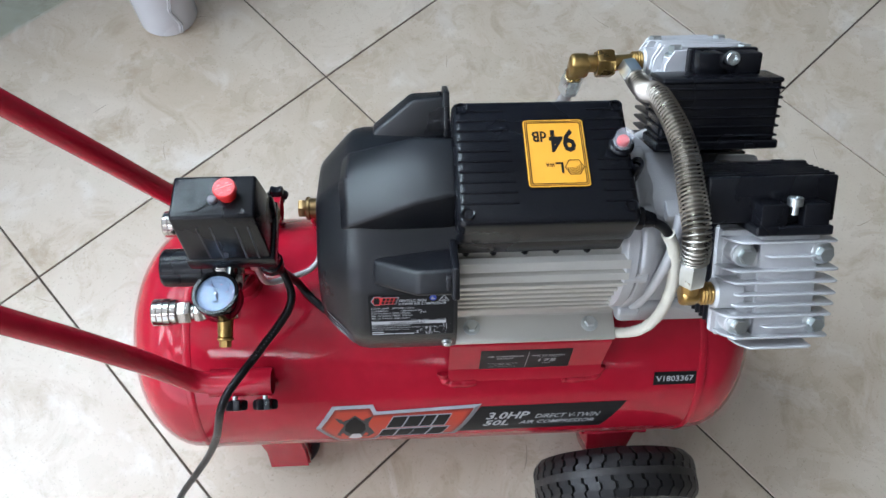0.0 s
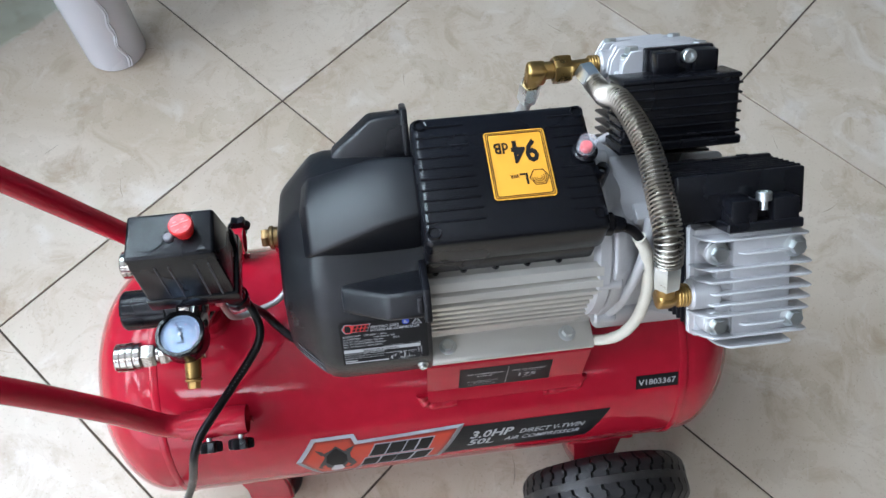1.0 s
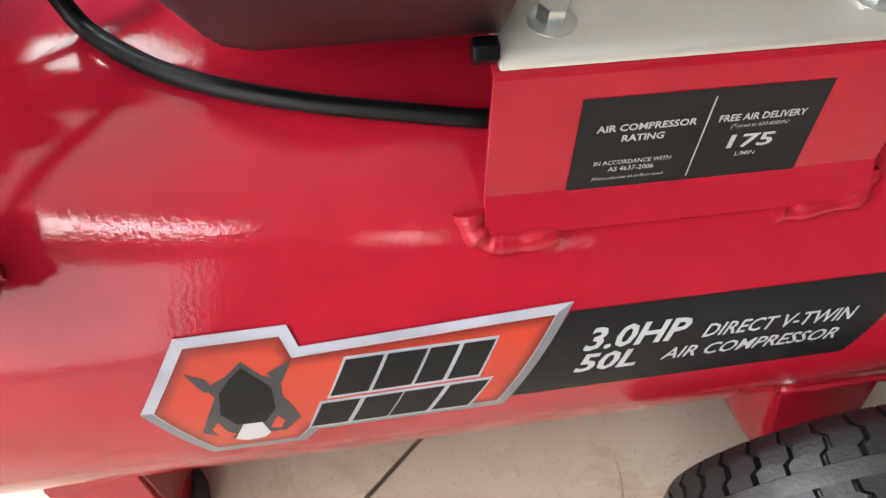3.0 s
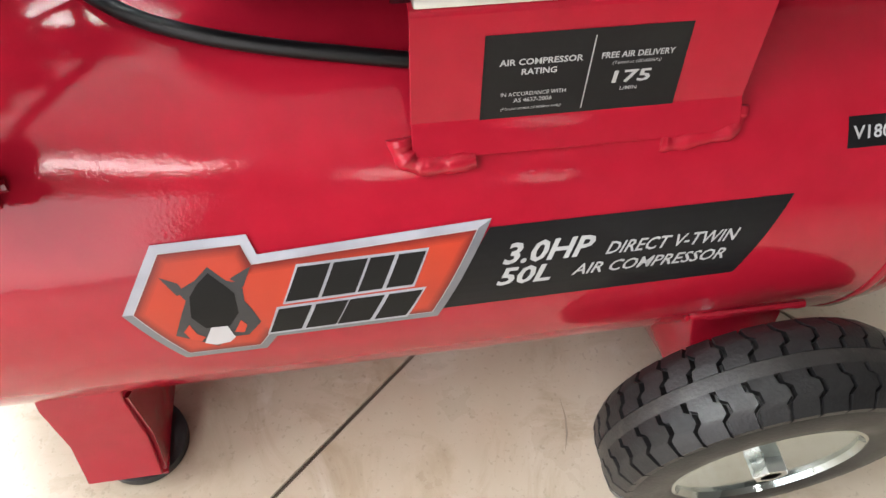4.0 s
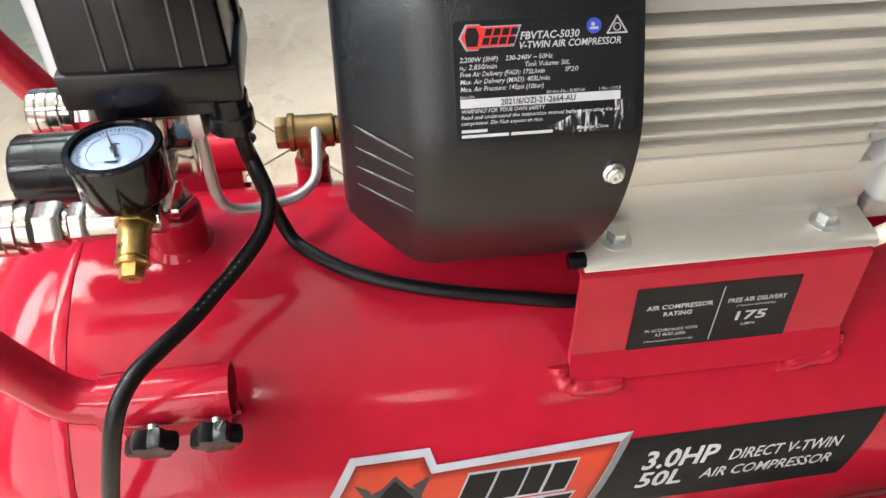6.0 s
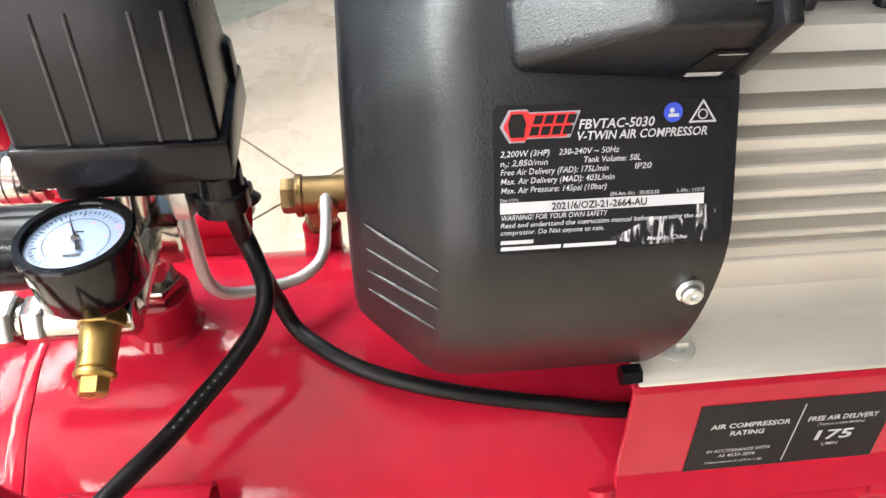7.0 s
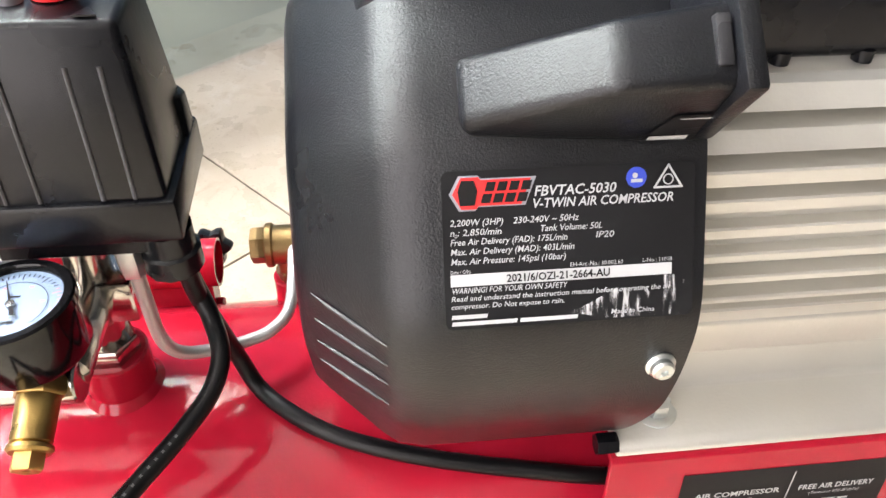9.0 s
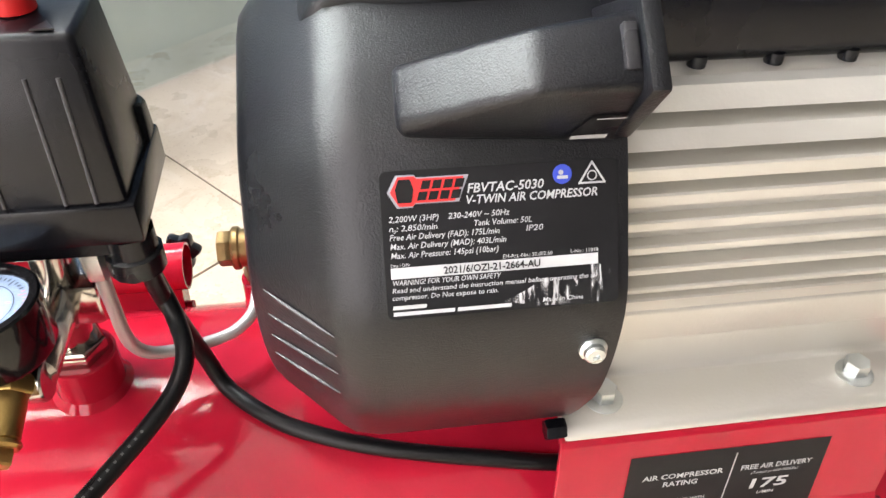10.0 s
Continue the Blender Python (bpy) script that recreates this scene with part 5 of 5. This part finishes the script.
part("tee_thread", lathe(thread, 28, None, axis_pose(P1, P1 + Vector((1, 0, 0)))), BRASS, pipe, "brass pipe thread")
part("tee_collar", hexnut(t0 + Vector((-0.011, 0, 0)), t0 + Vector((-0.027, 0, 0)), 0.0235), BRASS, pipe)
part("tee_elbow", box(t0.x - 0.0520, t0.x - 0.0330, t0.y - 0.0090, t0.y + 0.0080, t0.z - 0.0120, t0.z + 0.0085, 0.0045, 3), BRASS, pipe)
part("tee", tb, BRASS, pipe, "brass tee and elbow")
m0 = t0 + Vector((0.001, -0.006, 0.003))
m1 = m0 + Vector((0.003, -0.018, 0.006))
part("hose_nut", hexnut(m0, m1, 0.0180), ZINC, pipe, "plated hose nut")
hose = smooth_path([m1, m1 + Vector((0.003, -0.022, 0.010)), (0.160, 0.045, 0.633), (0.1665, -0.004, 0.643), (0.1685, -0.043, 0.637), (n1 + Vector((-0.002, 0.014, 0.020))), n1], 60)
part("hose", sweep(hose, lambda t: 0.0068 + 0.0006 * math.sin(t * 430), 18), STEEL_HOSE, pipe, "braided metal hose")
part("spring_guard", coil(hose, lambda t: 0.0090 + 0.0018 * max(0.0, min(1.0, (t - 0.35) / 0.4)), 0.00078, 0.0034), SPRING_WIRE, pipe, "open wire spring round the hose", 60)
d0 = t0 + Vector((-0.046, -0.002, -0.014))
part("down_nut", hexnut(d0, d0 + Vector((0, 0, -0.022)), 0.0185), ZINC, pipe)
down = smooth_path([d0 + Vector((0, 0, -0.018)), (d0.x - 0.002, d0.y + 0.004, 0.520), (d0.x - 0.03, 0.118, 0.44), (0.00, 0.124, 0.385), (-0.10, 0.112, 0.367), (-0.128, 0.103, 0.3655)], 10)
part("down_pipe", sweep(down, 0.0058, 16), TUBE_ALU, pipe, "bare aluminium pipe down to the check valve")
part("down_coil", coil(smooth_path([d0 + Vector((0, 0, -0.02)), (d0.x, d0.y + 0.002, 0.545)], 8), 0.0085, 0.0007, 0.0042), ZINC, pipe, "", 60)

# ---------------------------------------------------------------- pressure switch, regulator and fittings
sw = new("pressure_switch")
sw.parent = comp
tagged(sw, "black plastic pressure switch with a red knob")
case = hull([(-0.2590, -0.0150, 0.5535), (-0.1845, -0.0150, 0.5535), (-0.2575, 0.0265, 0.5545), (-0.1850, 0.0265, 0.5545),
             (-0.2580, -0.0252, 0.4880), (-0.1800, -0.0252, 0.4880), (-0.2580, 0.0330, 0.4880), (-0.1800, 0.0330, 0.4880)], 0.0028, 3)
part("switch_case", case, BLACK, sw, "tapered black switch case")
part("switch_skirt", box(-0.2600, -0.1775, -0.0268, 0.0350, 0.4700, 0.4892, 0.0018, 2), BLACK, sw)
part("switch_base", box(-0.2500, -0.1850, -0.022, 0.028, 0.4600, 0.4700, 0.0015, 1), BLACK, sw)
part("side_plate", hull([(-0.1805, 0.014, 0.474), (-0.1805, 0.034, 0.474), (-0.1830, 0.034, 0.505), (-0.1830, 0.020, 0.507), (-0.1776, 0.016, 0.476), (-0.1776, 0.032, 0.476), (-0.1792, 0.032, 0.503), (-0.1792, 0.021, 0.505)], 0.001, 1), BLACK, sw)
# case ribs, their lit edges given as a paler colour
for x in (-0.2385, -0.2268, -0.2049, -0.1937):
    a = Vector((x + 0.001, -0.0174, 0.5390))
    b = Vector((x + 0.0024, -0.0250, 0.4900))
    part("case_rib", sweep([a, (a + b) / 2, b], 0.0009, 8), PALE_RIDGE, sw)
ck = (-0.2085, 0.0065, 0.5545)
part("red_knob", lathe([(0.0078, 0.0), (0.0078, 0.006), (0.0098, 0.0075), (0.0102, 0.0090), (0.0102, 0.0125), (0.0092, 0.0140), (0, 0.0143)], 40, None, pose(*ck)), RED_KNOB, sw, "red pull knob")
kb = box(-0.0075, 0.0075, -0.0004, 0.0004, 0.0142, 0.0147)
for a in (-0.005, 0.002):
    for y in (-0.0055, 0.0025):
        box(a, a + 0.0028, y, y + 0.0008, 0.0142, 0.0147, 0, 1, kb)
part("knob_marks", moved(kb, pose(*ck) @ pose(0, 0, 0, 0, 0, 20)), material("worn_knob_mark", (0.75, 0.30, 0.28), 0.5), sw, "raised marks", 0)
part("cap_ring", lathe([(0.0150, -0.001), (0.0150, 0.0006), (0.0140, 0.0006), (0.0138, 0.0)], 48, None, pose(-0.2395, 0.006, 0.5545)), BLACK, sw)
mk = None
for k in range(22):
    a = 2 * math.pi * k / 22
    mk = joined(mk, moved(box(-0.0004, 0.0004, 0.0105, 0.0130, -0.0005, 0.0005), pose(-0.2395, 0.006, 0.5545, 0, 0, math.degrees(a))))
for k in range(5):
    box(-0.2445, -0.2375, -0.0035 + 0.0042 * k, -0.0010 + 0.0042 * k, 0.5540, 0.5551, 0, 1, mk)
part("moulded_marks", mk, BLACK, sw, "", 0)
part("lid_screw", lathe([(0.0042, -0.001), (0.0040, 0.0022), (0.0028, 0.003), (0, 0.003)], 20, None, pose(-0.2215, 0.002, 0.5545)), material("grey_plug", (0.12, 0.12, 0.13), 0.4), sw)
part("warning_mark", prism([(-0.1985, -0.0125), (-0.1905, -0.0125), (-0.1945, -0.0055)], 0.0006, pose(0, 0, 0.5542)), BLACK, sw)
part("switch_gland", lathe([(0.0105, 0), (0.0105, -0.010), (0.0120, -0.011), (0.0120, -0.020), (0.009, -0.022), (0, -0.022)], 12, None, pose(-0.1870, -0.0150, 0.4690)), BLACK, sw, "black cable gland nut")

# manifold
man = new("manifold")
man.parent = comp
tagged(man, "nickel-plated manifold with regulator, gauge and couplings")
MX, MZ2 = -0.2310, 0.4225
bush = (-0.2355, 0.0050)
zt = ZT + math.sqrt(R * R - bush[1] ** 2)
part("tank_bush", lathe([(0.0225, zt - 0.004), (0.0195, zt + 0.001), (0.0172, zt + 0.004), (0.0172, zt + 0.0240), (0.0162, zt + 0.0250), (0.010, zt + 0.0250)], 36, None, pose(*bush, 0)), RED, man, "red welded tank bush")
part("riser_nut", hexnut((*bush, zt + 0.0245), (*bush, zt + 0.0350), 0.0255), CHROME, man, "nickel riser nut")
part("riser", rod((*bush, zt + 0.033), (-0.2270, 0.0030, 0.4615), 0.0095, 28), CHROME, man, "nickel riser pipe")
part("manifold_body", rod((MX, -0.050, MZ2), (MX, 0.046, MZ2), 0.0105, 28, 0.002), CHROME, man)
part("riser_block", box(-0.240, -0.211, -0.008, 0.016, 0.408, 0.432, 0.003, 2), CHROME, man)
part("neck_nut", hexnut((-0.2220, 0.004, 0.4490), (-0.2220, 0.004, 0.4610), 0.0230), CHROME, man)
# regulator knob
kr = bmesh.new()
n, rings = 64, []
for rr, x in ((0.60, -0.3040), (0.92, -0.3040), (1, -0.3015), (1, -0.262), (0.94, -0.2605), (0.94, -0.2500), (0.7, -0.2485)):
    rings.append([kr.verts.new((x, -0.001 + (0.0198 - (0.0009 if i % 8 == 0 else 0)) * rr * math.cos(2 * math.pi * i / n), 0.4180 + (0.0198 - (0.0009 if i % 8 == 0 else 0)) * rr * math.sin(2 * math.pi * i / n))) for i in range(n)])
for p, q in zip(rings, rings[1:]):
    for i in range(n):
        j = (i + 1) % n
        kr.faces.new((p[i], p[j], q[j], q[i]))
kr.faces.new(rings[0]), kr.faces.new(rings[-1])
part("regulator_knob", kr, BLACK, man, "black ribbed regulator knob")
part("regulator_body", rod((-0.249, -0.001, 0.418), (-0.225, -0.001, 0.4195), 0.0140, 28), CHROME, man)


def coupling(y):
    a = lambda x: Vector((x, y, MZ2))
    part("coupling_stem", rod(a(MX + 0.008), a(-0.258), 0.0092, 28), CHROME, man)
    part("coupling_nut", hexnut(a(-0.2575), a(-0.2665), 0.0180), CHROME, man)
    part("coupling_thread", rod(a(-0.2664), a(-0.2700), 0.0080, 24), CHROME, man)
    part("coupling_hex", hexnut(a(-0.2695), a(-0.2830), 0.0205), CHROME, man)
    sl = lathe([(0.0100, 0), (0.0128, 0.0008), (0.0128, 0.0042), (0.0118, 0.0048), (0.0118, 0.0062), (0.0138, 0.0070), (0.0138, 0.0118), (0.0130, 0.0124), (0.0138, 0.0130), (0.0138, 0.0178), (0.0130, 0.0184),
                (0.0138, 0.0190), (0.0138, 0.0228), (0.0128, 0.0240), (0.0095, 0.0240), (0.0090, 0.0225), (0.0075, 0.0225), (0.0070, 0.0120), (0, 0.0120)], 40, None, axis_pose(a(-0.2830), a(-0.3070)))
    part("coupling_sleeve", sl, CHROME, man, "ribbed nickel quick coupling sleeve")


coupling(-0.0515)
coupling(0.0475)
# gauge, tilted a little to the front
gm = Matrix.Translation((-0.2355, -0.0500, 0.4395)) @ pose(0, 0, 0, -1, -2, 0)
part("gauge_stem", lathe([(0.0075, -0.024), (0.0075, 0.0), (0.010, 0.001)], 24, None, gm), CHROME, man)
gc = lathe([(0.012, 0.000), (0.0205, 0.0012), (0.0216, 0.003), (0.0216, 0.0220), (0.0226, 0.0226), (0.0226, 0.0262), (0.0218, 0.0272), (0.0190, 0.0272), (0.0184, 0.0262), (0.0184, 0.0225), (0, 0.0225)], 64, None, gm)
part("gauge_case", gc, GLOSS_BLACK, man, "black round gauge case")
part("gauge_dial", lathe([(0.0184, 0.0226), (0.0184, 0.0230), (0, 0.0230)], 48, None, gm), DIAL, man, "pale blue gauge dial")
gl_ = lathe([(0.0184, 0.0252), (0.0150, 0.0262), (0.0080, 0.0268), (0, 0.0270)], 48, None, gm)
lathe([(0.0184, 0.0249), (0.0150, 0.0258), (0.0080, 0.0264), (0, 0.0266)], 48, gl_, gm)
lens = part("gauge_lens", gl_, DIAL_GLASS, man, "clear gauge lens")
lens.visible_shadow = False
dial = lambda lift: (lambda u, v: gm @ Vector((u, v, 0.0230 + lift)))
dk, dr = None, None
for k in range(41):
    a = radians(225 - 270 * k / 40)
    ln = 0.0030 if k % 5 == 0 else 0.0016
    c, s_ = math.cos(a), math.sin(a)
    w = 0.00022
    q = [((0.0165 - ln) * c - w * s_, (0.0165 - ln) * s_ + w * c), ((0.0165 - ln) * c + w * s_, (0.0165 - ln) * s_ - w * c), (0.0165 * c + w * s_, 0.0165 * s_ - w * c), (0.0165 * c - w * s_, 0.0165 * s_ + w * c)]
    if k < 29:
        dk = joined(dk, patch(q, dial(0.0003)))
    else:
        dr = joined(dr, patch(q, dial(0.0003)))
    if k % 8 == 0:
        dr = joined(dr, bar(0.0102 * c - 0.0008, 0.0102 * s_ - 0.0004, 0.0016, 0.0008, dial(0.0003)))
o1, o2 = disc(0, 0, 0.0122, 40), disc(0, 0, 0.0119, 40)
for k in range(-5, 26):
    dk = joined(dk, patch([o1[k % 40], o1[(k + 1) % 40], o2[(k + 1) % 40], o2[k % 40]], dial(0.0003)))
bar(-0.003, -0.0085, 0.006, 0.0012, dial(0.0003), 0, dk)
bar(-0.002, 0.004, 0.004, 0.0009, dial(0.0003), 0, dk)
part("dial_marks", dk, INK, man, "", 0)
part("dial_red_marks", dr, DIAL_RED, man, "", 0)
nd = patch([(-0.0011, -0.0070), (0.0011, -0.0070), (0.0005, 0.0), (0.00015, 0.0140), (-0.00015, 0.0140), (-0.0005, 0.0)], lambda u, v: gm @ (pose(0, 0, 0, 0, 0, 22) @ Vector((u, v, 0.0240))))
part("needle", nd, INK, man, "black needle", 0)
part("needle_hub", lathe([(0.0017, 0.0230), (0.0017, 0.0246), (0, 0.0248)], 16, None, gm), CHROME, man)
# safety valve
v0 = Vector((MX - 0.0035, -0.0560, 0.4295))
vd = Vector((-0.02, -0.93, -0.36)).normalized()
sv = lathe([(0.0062, 0.000), (0.0062, 0.003), (0.0067, 0.0035), (0.0078, 0.0045), (0.0074, 0.0240), (0.0066, 0.0248), (0.0080, 0.0254), (0.0082, 0.0268), (0.0072, 0.0280), (0.0052, 0.0282)], 36, None, axis_pose(v0, v0 + vd))
part("safety_valve", sv, BRASS, man, "brass safety valve")
part("valve_hex", hexnut(v0 - vd * 0.001, v0 + vd * 0.0068, 0.0172), BRASS, man)
part("valve_tip", lathe([(0.0060, 0.0275), (0.0060, 0.0335), (0.0054, 0.0345), (0.0016, 0.0345), (0.0014, 0.031), (0, 0.031)], 6, None, axis_pose(v0, v0 + vd)), BRASS, man)

# check valve and unloader tube
chk = new("check_valve")
chk.parent = comp
tagged(chk, "brass check valve on a red tank bush")
cvx, cvy = -0.1545, 0.0940
cz = ZT + math.sqrt(R * R - cvy ** 2)
part("valve_bush", lathe([(0.0170, cz - 0.010), (0.0140, cz - 0.001), (0.0125, cz + 0.003), (0.0125, cz + 0.0210), (0.0115, cz + 0.0220), (0.008, cz + 0.0220)], 32, None, pose(cvx, cvy, 0)), RED, chk, "red welded bush")
vb = rod((cvx, cvy, cz + 0.021), (cvx, cvy, cz + 0.040), 0.0092, 24)
hexnut((cvx, cvy, cz + 0.022), (cvx, cvy, cz + 0.029), 0.0180, vb)
rod((cvx + 0.018, cvy, cz + 0.0460), (cvx - 0.010, cvy, cz + 0.0460), 0.0118, 28, 0.001, vb)
rod((cvx - 0.009, cvy, cz + 0.0460), (cvx - 0.0140, cvy, cz + 0.0460), 0.0135, 28, 0.001, vb)
hexnut((cvx - 0.0135, cvy, cz + 0.0460), (cvx - 0.0225, cvy, cz + 0.0460), 0.0190, vb)
rod((cvx + 0.018, cvy, cz + 0.0460), (cvx + 0.024, cvy, cz + 0.0460), 0.0100, 24, 0.001, vb)
part("valve_body", vb, BRASS_DULL, chk, "dull brass valve body")
part("pipe_nut", hexnut((cvx + 0.0235, cvy, cz + 0.0460), (cvx + 0.0360, cvy, cz + 0.0460), 0.0200), ZINC, chk)
part("tube_nut", rod((cvx + 0.006, cvy - 0.010, cz + 0.0460), (cvx + 0.006, cvy - 0.018, cz + 0.0470), 0.0062, 20), BRASS_DULL, chk)
tp = smooth_path([(-0.2045, -0.0130, 0.4520), (-0.2045, -0.0125, 0.4250), (-0.2040, -0.0110, 0.4000), (-0.1990, -0.0070, 0.3860), (-0.1880, -0.0010, 0.3790), (-0.170, 0.006, 0.3765), (-0.1585, 0.0120, 0.3770),
                  (-0.1505, 0.0230, 0.3790), (-0.1485, 0.0420, 0.3830), (-0.1485, 0.0620, 0.3860), (-0.1485, cvy - 0.0150, cz + 0.0470)], 10)
tube = add("unloader_tube", sweep(tp, 0.0032, 14), TUBE_ALU, "thin bare aluminium unloader tube")
add("tube_nut", hexnut((-0.2045, -0.0130, 0.4440), (-0.2045, -0.0130, 0.4600), 0.0110), ZINC, "", tube)
add("tube_ferrule", rod((-0.2045, -0.0130, 0.4590), (-0.2045, -0.0130, 0.4660), 0.0044), ZINC, "", tube)

# cables
mains = smooth_path([(-0.1870, -0.0120, 0.4560), (-0.1840, -0.0090, 0.4330), (-0.1785, -0.0160, 0.4180), (-0.1735, -0.0320, 0.4110), (-0.1775, -0.0450, 0.4020), (-0.1880, -0.0600, 0.3960), (-0.2000, -0.0750, 0.3920), (-0.2130, -0.0930, 0.3900),
                     (-0.2250, -0.1120, 0.3930), (-0.2350, -0.1290, 0.3950), (-0.2420, -0.1430, 0.3880), (-0.2500, -0.1500, 0.3620), (-0.2660, -0.1540, 0.3050), (-0.290, -0.161, 0.240), (-0.320, -0.173, 0.180), (-0.352, -0.187, 0.120), (-0.385, -0.210, 0.050), (-0.43, -0.250, 0.0060), (-0.60, -0.40, 0.0048), (-0.95, -0.62, 0.0048)], 10)
cable = add("mains_cable", sweep(mains, 0.0042, 16), BLACK_CABLE, "black rubber mains cable hanging to the floor")
cm = None
for k in range(9):
    i = 52 + k * 2
    p = mains[i]
    d = (mains[i + 1] - p).normalized()
    s = d.cross(Vector((0, -0.5, 0.85))).normalized()
    n = s.cross(d)
    n = n if n.z > 0 else -n
    c = p + n * 0.00425
    cm = joined(cm, patch([(0, 0), (1, 0), (1, 1), (0, 1)], lambda u, v: c + d * (u - 0.5) * 0.0012 + s * (v - 0.5) * 0.0011 + n * 0.0001))
add("cable_print", cm, GREY_PRINT, "worn grey print", cable, 0)
feed = [(-0.1850, -0.0130, 0.4540), (-0.1830, -0.0120, 0.4300), (-0.1790, -0.0060, 0.4000), (-0.1740, -0.0030, 0.3750)]
for u, a in ((-0.166, 86.5), (-0.152, 81.0), (-0.134, 76.2), (-0.112, 72.6), (-0.088, 69.8), (-0.063, 67.6), (-0.038, 65.8), (-0.012, 64.0), (0.010, 63.0)):
    feed.append(tuple(on_tank(0.0052)(u, a)))
add("motor_cable", sweep(smooth_path(feed, 8), 0.0042, 16), BLACK_CABLE, "black cable lying on the tank into the saddle")

# ---------------------------------------------------------------- floor tiles
TS, JOINT = 0.6, 0.0034
tb_ = bmesh.new()
w = TS / 2 - JOINT / 2
lo_ = [tb_.verts.new((x * w, y * w, -0.008)) for x, y in ((-1, -1), (1, -1), (1, 1), (-1, 1))]
mi_ = [tb_.verts.new((x * w, y * w, -0.0006)) for x, y in ((-1, -1), (1, -1), (1, 1), (-1, 1))]
hi_ = [tb_.verts.new((x * (w - 0.0006), y * (w - 0.0006), 0.0)) for x, y in ((-1, -1), (1, -1), (1, 1), (-1, 1))]
for p, q in ((lo_, mi_), (mi_, hi_)):
    for i in range(4):
        j = (i + 1) % 4
        tb_.faces.new((p[i], p[j], q[j], q[i]))
tb_.faces.new(hi_)
tile_mesh = finish(tb_, TILE_MAT, "tile", 0)
for i in range(-1, 11):
    for j in range(-5, 6):
        o = new("tile", tile_mesh)
        o.parent = floor
        o.matrix_local = pose(TS * (i + 0.5), TS * (j + 0.5), 0.0, 0, 0, 90 * ((i * 7 + j * 3) % 4))

# scuffs on the tiles
sc = random.Random(11)
sb = None
for k in range(34):
    cx, cy, a, ln = sc.uniform(-0.75, 0.75), sc.uniform(-0.35, 1.1), sc.uniform(0, math.pi), sc.uniform(0.006, 0.05)
    bend = sc.uniform(-0.3, 0.3)
    pts = [(cx + ln * t * math.cos(a + bend * t), cy + ln * t * math.sin(a + bend * t)) for t in (0, 0.33, 0.66, 1)]
    wd = sc.uniform(0.0004, 0.0011)
    nx, ny = -math.sin(a) * wd, math.cos(a) * wd
    sb = joined(sb, patch([(x - nx * f, y - ny * f) for (x, y), f in zip(pts, (0.1, 1, 0.8, 0.1))] + [(x + nx * f, y + ny * f) for (x, y), f in reversed(list(zip(pts, (0.1, 1, 0.8, 0.1))))], lambda u, v: Vector((u, v, 0.0004))))
ob = part("scuff_marks", sb, SCRATCH, None, "", 0)
tagged(ob, "thin brown scuffs and scratches on the floor tiles", "scuff marks", "", "stuff")
